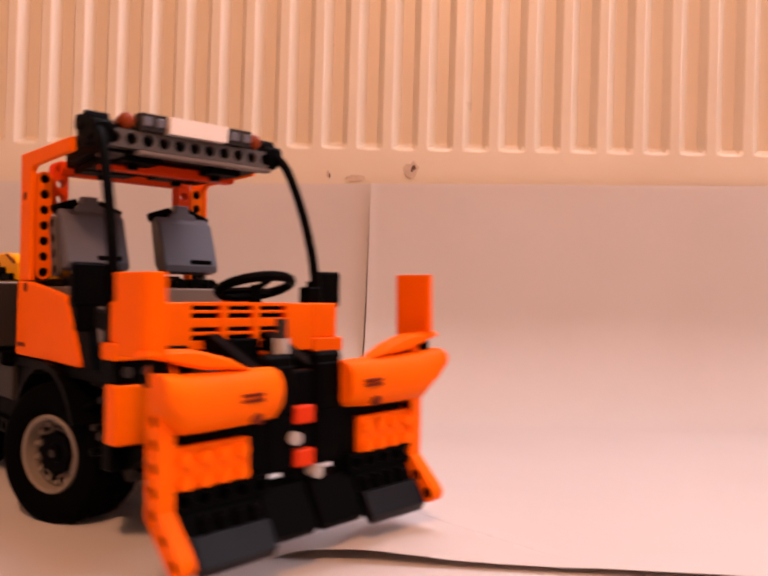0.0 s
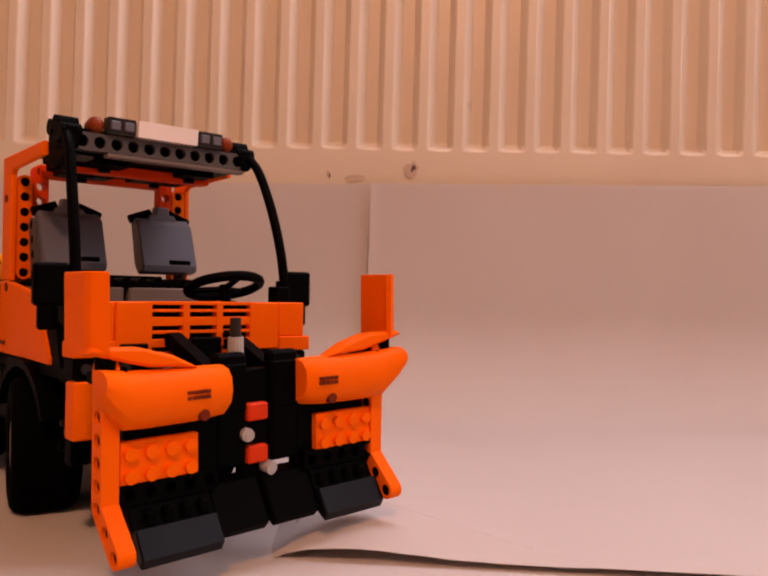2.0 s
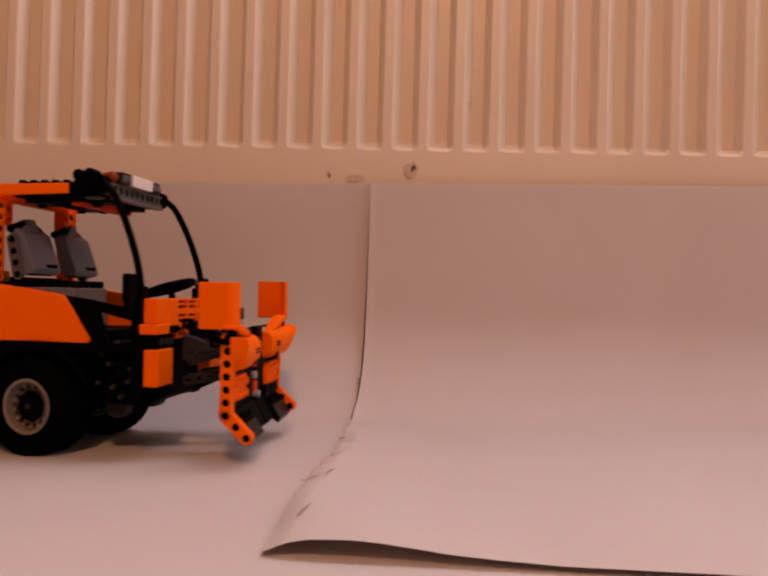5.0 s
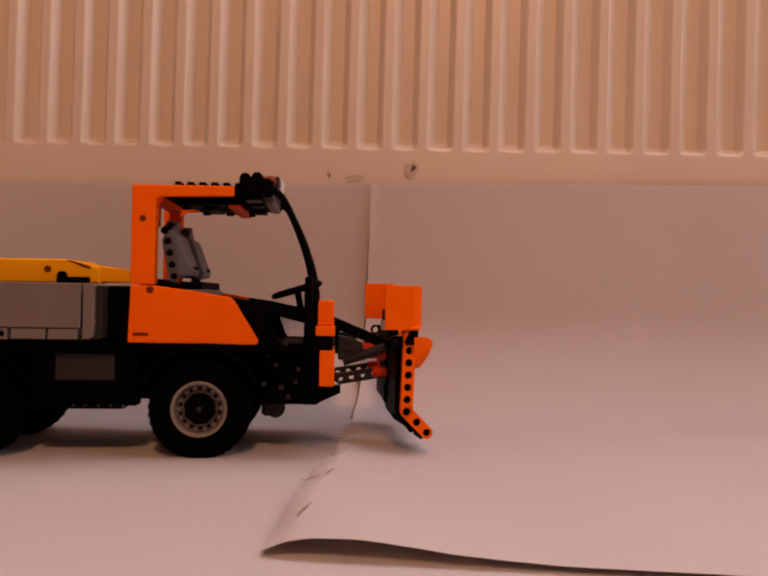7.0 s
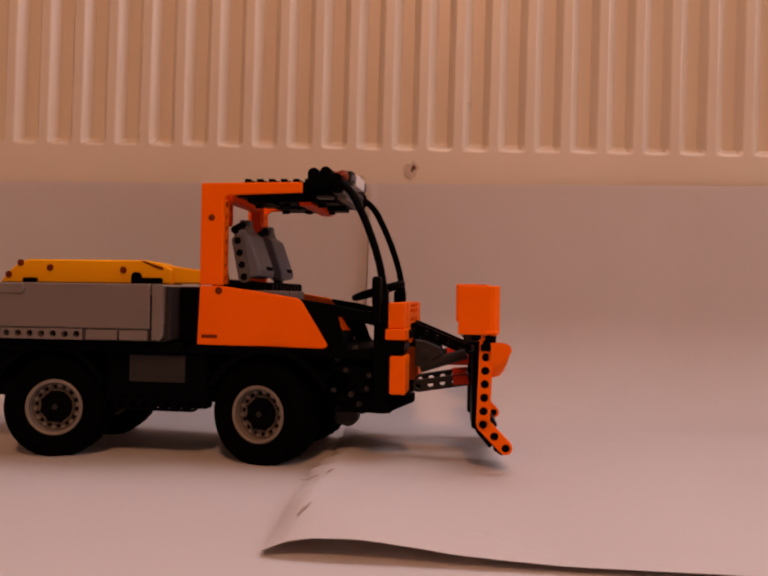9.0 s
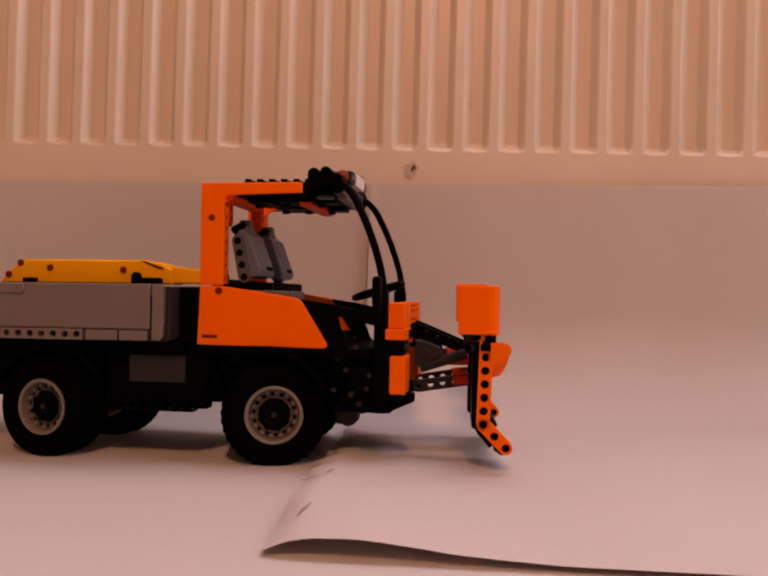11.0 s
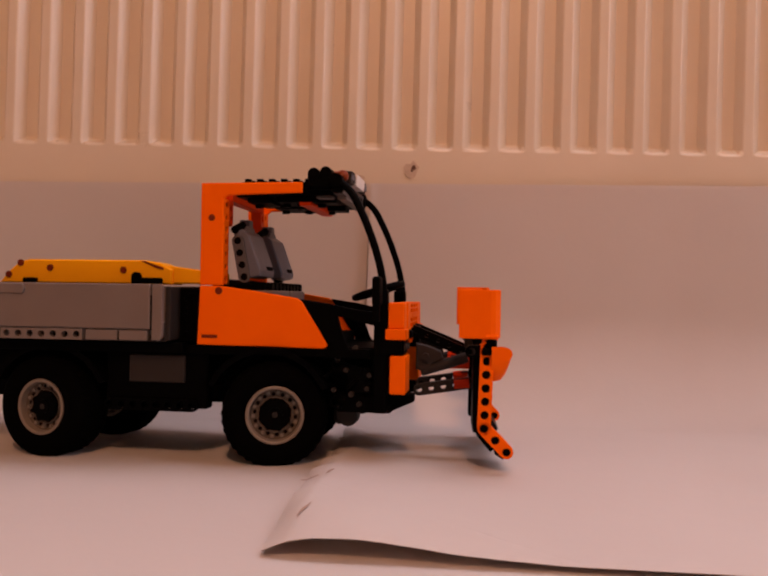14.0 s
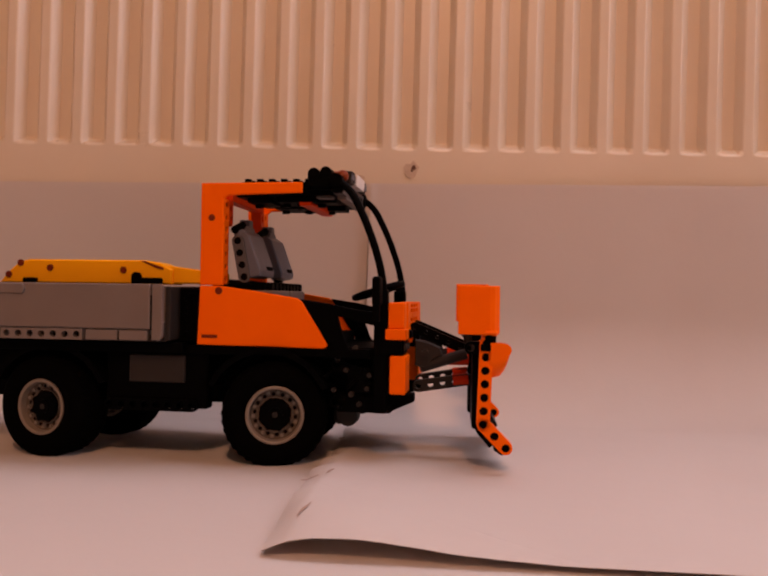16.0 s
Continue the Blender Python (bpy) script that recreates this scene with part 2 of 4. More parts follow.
# ---------------------------------------------------------------- the radiator
def radiator():
    base = tagged(new("radiator"), "cream enamelled panel radiator with vertical channels, lightly stained", "radiator")
    base.matrix_world = pose(0, 0.730, 0.2150, 0, 0.75, -3.0)
    p, first, count = 0.0333, -0.0333 * 24 - 0.0038, 48
    depth, top = 0.0095, 0.55
    bm = bmesh.new()
    # profile of one period: ridge, slope, channel, slope
    cut = ((0.0, 0), (0.0080, 0), (0.0160, 1), (0.0280, 1), (0.0333, 0))
    levels = ((-0.05, 0.0), (0.0318, 0.0), (0.0330, 0.06), (0.0385, 0.9), (0.0405, 1.0), (top - 0.012, 1.0), (top, 0.0), (top + 0.03, 0.0))
    xs = [(first + i * p + dx, d) for i in range(count) for dx, d in cut[:-1]] + [(first + count * p, 0)]
    rows = [[bm.verts.new((x, depth * d * f, z)) for x, d in xs] for z, f in levels]
    for a, c in zip(rows, rows[1:]):
        for i in range(len(xs) - 1):
            bm.faces.new((a[i], a[i + 1], c[i + 1], c[i]))
    panel = part("front_panel", bm, ENAMEL, base)
    mod = panel.modifiers.new("soft_edges", "BEVEL")
    mod.width, mod.segments, mod.limit_method, mod.angle_limit = 0.0022, 3, "ANGLE", radians(20)
    mod = panel.modifiers.new("sheet", "SOLIDIFY")
    mod.thickness, mod.offset = 0.0014, 1
    bm = bmesh.new()
    box(bm, first, first + count * p, 0.030, 0.042, -0.05, top + 0.03, 0.003, 1.0)
    part("back_panel", bm, ENAMEL, base)
    for x0 in (first - 0.004, first + count * p):
        bm = bmesh.new()
        box(bm, x0, x0 + 0.004, -0.002, 0.045, -0.05, top + 0.03, 0.001, 1.0)
        part("side_cover", bm, ENAMEL, base)
    bm = bmesh.new()
    box(bm, first, first + count * p, 0.0, 0.045, top + 0.031, top + 0.034, 0.001, 1.0)
    part("top_grille", bm, ENAMEL, base)

    def mark(name, x, z, w, h, mat, lift, seed):
        rng = random.Random(seed)
        bm = bmesh.new()
        n = 14
        front = [bm.verts.new((x + w * math.cos(2 * math.pi * i / n) * rng.uniform(0.6, 1.1), -lift, z + h * math.sin(2 * math.pi * i / n) * rng.uniform(0.6, 1.1))) for i in range(n)]
        bm.faces.new(front)
        part(name, bm, mat, base)
    mark("smudge", 0.0240, 0.0135, 0.0085, 0.0095, SMUDGE, 0.0022, 1)
    mark("rust_spot", 0.0262, 0.0158, 0.0024, 0.0030, RUST, 0.0026, 2)
    mark("rust_spot", 0.0245, 0.0130, 0.0012, 0.0018, RUST, 0.0026, 6)
    mark("scratch", -0.0545, 0.0085, 0.0016, 0.0042, SMUDGE, 0.0024, 3)
    mark("scratch", -0.0530, 0.0070, 0.0010, 0.0028, RUST, 0.0026, 4)
    mark("smudge", -0.0290, 0.0045, 0.0105, 0.0040, SMUDGE, 0.0022, 5)
    return base


radiator()


# ---------------------------------------------------------------- the paper sheets
def paper_sheet(name, label, edge_left, edge_right, front, lift, wall_y, seed, power=1.0, keep=None):
    """A sheet that lies on the floor from front(x) to the wall and curves up it. edges: x at a way s of 0 (front) to 1 (top)."""
    R, top = 0.095, 0.214
    nx, ns = 90, 140
    bm = bmesh.new()
    grid = []
    for j in range(ns + 1):
        s = j / ns
        row = []
        for i in range(nx + 1):
            u = (i / nx) ** power
            x = edge_left(s) * (1 - u) + edge_right(s) * u
            wy = wall_y - 0.0524 * x
            y0 = front(x)
            flat, arc = wy - R - y0, R * math.pi / 2
            length = flat + arc + top - R
            d = (s ** 1.0) * length
            if d < flat:
                y, z, ny, nz = y0 + d, 0.0, 0.0, 1.0
            elif d < flat + arc:
                a = (d - flat) / R
                y, z, ny, nz = wy - R + R * math.sin(a), R - R * math.cos(a), -math.sin(a), math.cos(a)
            else:
                y, z, ny, nz = wy, R + d - flat - arc, -1.0, 0.0
            w = noise.noise(Vector((x * 5 + seed, d * 5, seed))) * 0.0016 * min(1.0, d / 0.1) + 0.0004 * noise.noise(Vector((x * 22, d * 22, seed))) * min(1.0, d / 0.1) + 0.0020
            off = w + lift(x, d, u)
            row.append(bm.verts.new((x, y + ny * off, z + nz * off)))
        grid.append(row)
    for a, c in zip(grid, grid[1:]):
        for i in range(nx):
            bm.faces.new((a[i], a[i + 1], c[i + 1], c[i]))
    if keep:
        a, b = FOLD
        bmesh.ops.bisect_plane(bm, geom=bm.verts[:] + bm.edges[:] + bm.faces[:], plane_co=a, plane_no=(b.y - a.y, a.x - b.x, 0),
                               clear_inner=keep == "curl", clear_outer=keep == "rest")
    ob = part(name, bm, PAPER, smooth=True)
    mod = ob.modifiers.new("sheet", "SOLIDIFY")
    mod.thickness, mod.offset = 0.0003, 0
    ob.modifiers.new("crisp_rim", "WEIGHTED_NORMAL").weight = 90
    if label:
        tagged(ob, label, "paper")
    return ob


def seam(s):
    """Where the two sheets meet, from the front edge to the top."""
    pts = ((0.0, -0.0490), (0.12, -0.0462), (0.233, -0.0415), (0.30, -0.0355), (0.365, -0.0305), (0.5, -0.0275), (0.60, -0.0240), (0.63, -0.0215), (0.663, -0.0196), (0.705, -0.0178), (0.8, -0.0160), (1.0, -0.0140))
    for (s0, x0), (s1, x1) in zip(pts, pts[1:]):
        if s <= s1:
            torn = 0.0022 * noise.noise(Vector((s * 42, 0.4, 2.9))) * min(1.0, s / 0.06) if s < 0.55 else 0.0
            return x0 + (x1 - x0) * (s - s0) / (s1 - s0) + torn
    return pts[-1][1]


def hump(x, d, u):
    """The curled front edge of the upper sheet, and its slightly raised side edge."""
    pts = ((-0.06, 0.0), (-0.049, 0.0006), (-0.038, 0.0068), (-0.029, 0.0098), (-0.015, 0.0094), (0.003, 0.0085), (0.016, 0.0066), (0.028, 0.0042), (0.045, 0.0022), (0.075, 0.0004), (3.0, 0.0))
    h = 0.0
    for (x0, h0), (x1, h1) in zip(pts, pts[1:]):
        if x0 <= x <= x1:
            h = (h0 + (h1 - h0) * (x - x0) / (x1 - x0)) * (1 + 0.16 * noise.noise(Vector((x * 55, 0.3, 8.1))))
    e = u * 1.33
    ragged = 0.95 + 0.9 * noise.noise(Vector((d * 34, 1.7, 4.2))) * min(1.0, d / 0.1)
    roll = 0.0062 * min(1.0, e / 0.011) * math.exp(-e / 0.05) * max(0.0, 1.0 - (d / 0.34) ** 4)
    flap = 0.0010 * math.exp(-(e / 0.006) ** 2)
    for d0, high, wide in ((0.079, 0.0050, 0.010), (0.142, 0.0042, 0.006), (0.163, 0.0050, 0.007), (0.213, 0.0044, 0.009), (0.277, 0.0044, 0.010)):
        flap += high * math.exp(-((d - d0) / wide) ** 2) * math.exp(-(e / 0.010) ** 2)
    return 0.0018 + 0.72 * h * math.exp(-(d / 0.075) ** 2) + roll * ragged * min(1.0, d / 0.05) + flap * min(1.0, d / 0.3)


def under_edge(s):
    """The covered edge of the lower sheet: hidden on the floor, and a narrow open slit beside the upper sheet where both stand up."""
    way = (s * 0.847 - 0.2695) / 0.575
    if way < 0.58:
        return seam(max(0.0, way)) + 0.45
    return seam(way) - 0.0015 * min(1.0, (1.0 - way) / 0.30) - 0.0004


paper_sheet("paper", "large white paper sheet lying under another and curving up the radiator", lambda s: -1.3,
            under_edge, lambda x: 0.05, lambda x, d, u: -0.0004, 0.7235, 3.1)
# the curl lies in front of a slanting fold, about which it rises slowly
FOLD = Vector((-0.056, 0.430, 0.002)), Vector((0.085, 0.305, 0.002))


def upper_sheet(name, label, keep):
    return paper_sheet(name, label, seam, lambda s: 1.3, lambda x: 0.3195 - 0.108 * (x + 0.049) if x > -0.049 else 0.3195, hump, 0.7215, 7.7, 2.4, keep)


UPPER = upper_sheet("paper", "white paper sheet with a curled front edge, curving up the radiator", "rest")
CURL = upper_sheet("curled_corner", "", "curl")
CURL.parent = UPPER


def lying_height(x, y):
    """The upper sheet's height where it lies on the floor."""
    d = y - (0.3195 - 0.108 * (x + 0.049))
    left = seam(d / 0.575)
    return 0.0024 + hump(x, d, max(0.0, (x - left) / (1.3 - left)))


def tear_shade(x, y, long, wide, turn, seed, parent):
    """A thin brown mark along the torn edge of the upper sheet: shade under the tear, put in as colour."""
    rng, bm, n = random.Random(seed), bmesh.new(), 16
    ca, sa = math.cos(radians(turn)), math.sin(radians(turn))
    rings = []
    for f in (0.5, 1.0):
        ring = []
        for i in range(n):
            t = 2 * math.pi * i / n
            p, q = long * f * math.cos(t) * rng.uniform(0.75, 1.1), wide * f * math.sin(t) * rng.uniform(0.6, 1.1)
            px, py = x + p * ca - q * sa, y + p * sa + q * ca
            ring.append(bm.verts.new((px, py, lying_height(px, py) + 0.0005)))
        rings.append(ring)
    bm.faces.new(rings[0])
    for i in range(n):
        bm.faces.new((rings[0][i], rings[0][(i + 1) % n], rings[1][(i + 1) % n], rings[1][i]))
    part("tear_shade", bm, SHADE_BROWN, parent, "brown patch painted as the shade under the torn paper edge", smooth=True)


tear_shade(-0.0400, 0.4380, 0.0055, 0.0022, 5, 1, UPPER)
tear_shade(-0.0290, 0.4420, 0.0070, 0.0009, 72, 2, UPPER)
tear_shade(-0.0350, 0.3540, 0.0095, 0.0010, 74, 3, CURL)
tear_shade(-0.0290, 0.5650, 0.0030, 0.0055, 10, 4, UPPER)
tear_shade(-0.0300, 0.4900, 0.0090, 0.0012, 75, 5, UPPER)
# Added flake of paper that stands in for a bright glint at the seam.
bm = bmesh.new()
prism(bm, [(-0.0238, 0.690), (-0.0196, 0.692), (-0.0190, 0.699), (-0.0222, 0.700)], 0.0362, 0.0366, "z", 0, 1.0)
part("glint_flake", bm, PAPER, UPPER, "small added paper flake standing in for a glint")


# ---------------------------------------------------------------- the toy truck
truck = tagged(new("toy_truck"), "orange and black building-brick toy truck with a snow plough", "toy truck")


def sides(make):
    for s in (-1, 1):
        make(s)


def cab():
    def panel(s):
        bm = bmesh.new()
        prism(bm, [(143, 161.5), (165, 161), (200, 156.5), (233, 151.5), (238, 148), (261, 111), (260, 108), (257, 107), (141, 108)], s * 72, s * 67, bev=1.0)
        p = part("side_panel", bm, ORANGE, truck, "smooth orange side panel of the cab")
        # Slot and pin hole are solid brown pieces, their shade put in as colour.
        bm = bmesh.new()
        box(bm, 146, 160, s * 71.5, s * 72.6, 114.6, 117.2, 0.2)
        part("slot", bm, PRINT, p)
        bm = bmesh.new()
        rod(bm, (161, s * 71.5, 157), (161, s * 72.6, 157), 3.4)
        part("pin_hole", bm, PRINT, p)
    sides(panel)

    def frame_side(s):
        bm = bmesh.new()
        prism(bm, [(142.5, 162), (164, 162), (164, 240.5), (168, 243.5), (236, 245.5), (236, 255), (142.5, 254.5)], s * 71, s * 66.6, bev=0.9)
        p = part("roll_bar", bm, ORANGE, truck, "orange bent bar framing the open cab")
        bm = bmesh.new()
        rod(bm, (153, s * 70.7, 223), (153, s * 71.6, 223), 3.0)
        part("pin_hole", bm, PRINT, p)
        bm = bmesh.new()
        liftarm(bm, (158.5, s * 61.0, 168), (0, 0, 1), (1, 0, 0), 7)
        beam = part("pierced_beam", bm, ORANGE, truck, "orange beam with round holes")
        # Black plugs, not real pins: they put the shade into the beam's holes.
        pins(beam, SHADOW_BLACK, [(154, s * 61.0, 168 + i * PITCH) for i in range(7)], (8, 0, 0), 3.3)
        bm = bmesh.new()
        liftarm(bm, (158.5, s * 49.6, 222), (0, 0, 1), (1, 0, 0), 3)
        part("pierced_beam", bm, ORANGE_SHADED, truck)
    sides(frame_side)
    bm = bmesh.new()
    box(bm, 154, 165, -51, 51, 240, 250, 1)
    part("cross_beam", bm, ORANGE_SHADED, truck, "orange beam across the back of the cab roof")
    bm = bmesh.new()
    box(bm, 228, 240, -50, 50, 236.5, 243.5, 1)
    part("cross_beam", bm, ORANGE_SHADED, truck)

    # roof: black plates with studs, grey plates below
    bm = bmesh.new()
    box(bm, 176, 244, -58, 58, 252, 257, 0.6)
    roof = part("roof", bm, BLACK, truck, "black roof plates with studs")
    for i in range(6):
        for j in range(11):
            bm = bmesh.new()
            c = (182 + i * PITCH, (j - 5) * PITCH)
            rod(bm, (*c, 256.8), (*c, 259.6), 3.4, 12)
            part("stud", bm, BLACK, roof)
    bm = bmesh.new()
    for y0, y1 in ((-60, -24), (-22, 22), (24, 60)):
        box(bm, 200, 262, y0, y1, 244.5, 251.5, 0.6)
    box(bm, 168, 199, -48, 48, 244.5, 250.5, 0.6)
    part("roof_lining", bm, BLACK, truck, "black plates under the roof")
    for x0, x1, y0, y1 in ((246, 261, -58, -34), (216, 228, -12, 4)):
        bm = bmesh.new()
        box(bm, x0, x1, y0, y1, 241.8, 244.4, 0.5)
        part("lining_plate", bm, STONE_GREY, truck)
    for x0, y0, y1 in ((178, -46, -8), (190, 4, 46), (206, -50, -14), (214, 6, 46), (222, -52, -26), (240, -46, -20), (236, 20, 44)):
        bm = bmesh.new()
        box(bm, x0, x0 + 22, y0, y1, 239.5, 244, 0.6)
        rod(bm, (x0 + 6, (y0 + y1) / 2, 236.5), (x0 + 6, (y0 + y1) / 2, 240), 4)
        part("roof_bracket", bm, BLACK, truck)

    # front of the roof: pierced grey beam, lamps and the white plate
    bm = bmesh.new()
    liftarm(bm, (266, -5 * PITCH, 252.0), (0, 1, 0), (1, 0, 0), 11, width=11.6, thick=9, hole=4.0)
    beam = part("front_beam", bm, STONE_GREY, truck, "grey pierced beam along the roof's front")
    # Plugs added to darken the holes as shade would.
    pins(beam, SHADOW_BLACK, [(263, (i - 5) * PITCH, 252.0) for i in range(11)], (4, 0, 0), 3.9)
    bm = bmesh.new()
    box(bm, 262, 270.5, -40, 62, 243.2, 246.0, 0.5)
    part("beam_lip", bm, MID_GREY, truck)
    bm = bmesh.new()
    box(bm, 256, 268, -60, 60, 257.6, 260.5, 0.5)
    part("lamp_bar", bm, BLACK, truck)
    bm = bmesh.new()
    prism(bm, [(268, 258.2), (276.5, 258.2), (277.5, 269.0), (268, 269.5)], -22, 21.5, bev=0.5)
    part("plate", bm, WHITE, truck, "white name plate without writing")
    for s in (-1, 1):
        bm = bmesh.new()
        y0, y1 = sorted((s * 23, s * 41.5))
        prism(bm, [(266, 258.2), (274.5, 258.2), (275.5, 269.0), (266, 269.5)], y0, y1, bev=0.5)
        lampb = part("roof_lamp", bm, DARK_GREY, truck, "dark grey double lamp on the roof")
        for c in (27.6, 36.9):
            bm = bmesh.new()
            box(bm, 274.6, 276.4, s * c - 3.3, s * c + 3.3, 260.6, 266.8, 0.8)
            part("lens", bm, BLUE_GREY, lampb)
        bm = bmesh.new()
        bmesh.ops.create_uvsphere(bm, u_segments=16, v_segments=10, radius=5.6 * MM, matrix=Matrix.Translation(Vector((268, s * 47.5, 263.5)) * MM))
        rod(bm, (260, s * 47.5, 263.5), (267, s * 47.5, 263.5), 4.6, 14)
        part("beacon", bm, AMBER, truck, "amber warning lamp", smooth=True)
        # black corner joints
        bm = bmesh.new()
        a, b = sorted((s * 57, s * 69))
        box(bm, 240, 262, a, b, 249, 265, 2.5)
        for x, z in ((246, 262.5), (257, 263.5)):
            rod(bm, (x, s * 56, z), (x, s * 70, z), 5.4, 14)
        rod(bm, (266, s * 57, 257), (266, s * 70, 257), 6.0, 14)
        box(bm, 262, 272, s * 63 - 5, s * 63 + 5, 246, 262, 2)
        part("corner_joint", bm, BLACK, truck, "black joint at the roof's corner")
        bm = bmesh.new()
        f = 3
        tube(bm, spline([(266, s * 66, 258), (277 + f, s * 68, 246), (288 + f, s * 70, 226), (297.5 + f, s * 71.5, 203), (305 + f, s * 72.5, 178), (309 + f, s * 73, 152)], 5), 3.4)
        part("windscreen_pillar", bm, BLACK, truck, "bent black hose as a windscreen pillar")
        # posts and mirrors
        bm = bmesh.new()
        a, b = sorted((s * 64, s * 75))
        box(bm, 303, 315, a, b, 52, 160, 1)
        rod(bm, (309, s * 73, 148), (309, s * 73, 164), 5.2, 12)
        part("front_post", bm, BLACK, truck)
        bm = bmesh.new()
        a, b = sorted((s * 76, s * 96))
        box(bm, 304, 311, a, b, 146, 171, 1.6)
        a, b = sorted((s * 82, s * 93))
        box(bm, 304, 310, a, b, 132, 148, 1.5)
        a, b = sorted((s * 70, s * 80))
        box(bm, 305, 310, a, b, 150, 158, 0.8)
        part("mirror", bm, BLACK, truck, "black wing mirror")
        # sill and wheel arch of the open door
        bm = bmesh.new()
        prism(bm, [(236, 150.5), (262, 147), (284, 142.5), (303.5, 140), (303.5, 128), (290, 131), (270, 136), (272, 127), (277, 113), (281, 106), (262, 106), (262, 111)], s * 70.5, s * 65, bev=0.6)
        part("door_sill", bm, BLACK, truck)


cab()


def interior():
    bm = bmesh.new()
    box(bm, 150, 262, -62, 62, 98, 118, 1)
    box(bm, 262, 318, -48, 48, 98, 106, 1)
    box(bm, 146, 160, -50, 50, 118, 168, 1)
    box(bm, 304, 318, -48, 48, 106, 143, 3)
    part("cab_floor", bm, BLACK, truck)
    bm = bmesh.new()
    box(bm, 165, 208, -60, -2, 118, 158, 1.2)
    box(bm, 165, 208, 2, 60, 118, 158, 1.2)
    base = part("seat_base", bm, MID_GREY, truck, "grey seat boxes")
    bm = bmesh.new()
    for i in range(9):
        rod(bm, (186, -52 + i * 13, 161), (206, -52 + i * 13, 161), 4.4, 10)
    box(bm, 164, 200, -60, 60, 158, 163, 0.8)
    part("seat_hinge", bm, BLACK, base)
    for s in (-1, 1):
        c = -33 if s < 0 else 41
        bm = bmesh.new()
        prism(bm, [(168, 212), (176, 214), (183, 209), (195, 176), (194, 171), (184, 169), (177, 176)], c - 23, c + 23, bev=1.2)
        back = part("seat_back", bm, BLUE_GREY, truck, "grey plastic seat back")
        bm = bmesh.new()
        prism(bm, [(-14, 211), (14, 211), (10, 217), (6, 218), (5, 224), (-5, 224), (-6, 218), (-10, 217)], 168, 178, "x", bev=0.8)
        bmesh.ops.translate(bm, verts=bm.verts[:], vec=(0, c * MM, 0))
        part("headrest", bm, BLUE_GREY, back)
        bm = bmesh.new()
        box(bm, 191.5, 195.2, c - 1, c + 17, 177, 180.5, 0.4)
        part("slot", bm, SHADOW_BLACK, back)
        bm = bmesh.new()
        for d in (-1, 1):
            rod(bm, (172, c + d * 8, 219), (170, c + d * 25, 213), 3.6, 10)
        part("shoulder_bar", bm, BLACK, back)
        bm = bmesh.new()
        liftarm(bm, (180, s * 57.5, 170), (-0.2, 0, 1), (0, 1, 0), 4, thick=3.5)
        holed = part("pierced_arm", bm, STONE_GREY, back)
        # The arm's holes get their shade from added black plugs.
        pins(holed, SHADOW_BLACK, [(180 - 2.2 * i, s * 55.5, 170 + 11.05 * i) for i in range(4)], (0, s * 3.5, 0), 3.4)
    # steering wheel
    bm = bmesh.new()
    c, tilt = Vector((291, 36, 159.5)), radians(17)
    def ring(r, n):
        return [(c.x + r * math.cos(a) * math.cos(tilt), c.y + r * math.sin(a), c.z + r * math.cos(a) * math.sin(tilt)) for a in (2 * math.pi * i / n for i in range(n))]
    tube(bm, ring(25, 32), 3.4, 8, close=True)
    for p in ring(23, 3):
        rod(bm, tuple(c + Vector((0, 0, -2))), p, 2.2, 8)
    rod(bm, tuple(c + Vector((0, 0, 1))), tuple(c + Vector((6, 0, -26))), 3.6, 10)
    part("steering_wheel", bm, BLACK, truck, "black steering wheel", smooth=True)


interior()


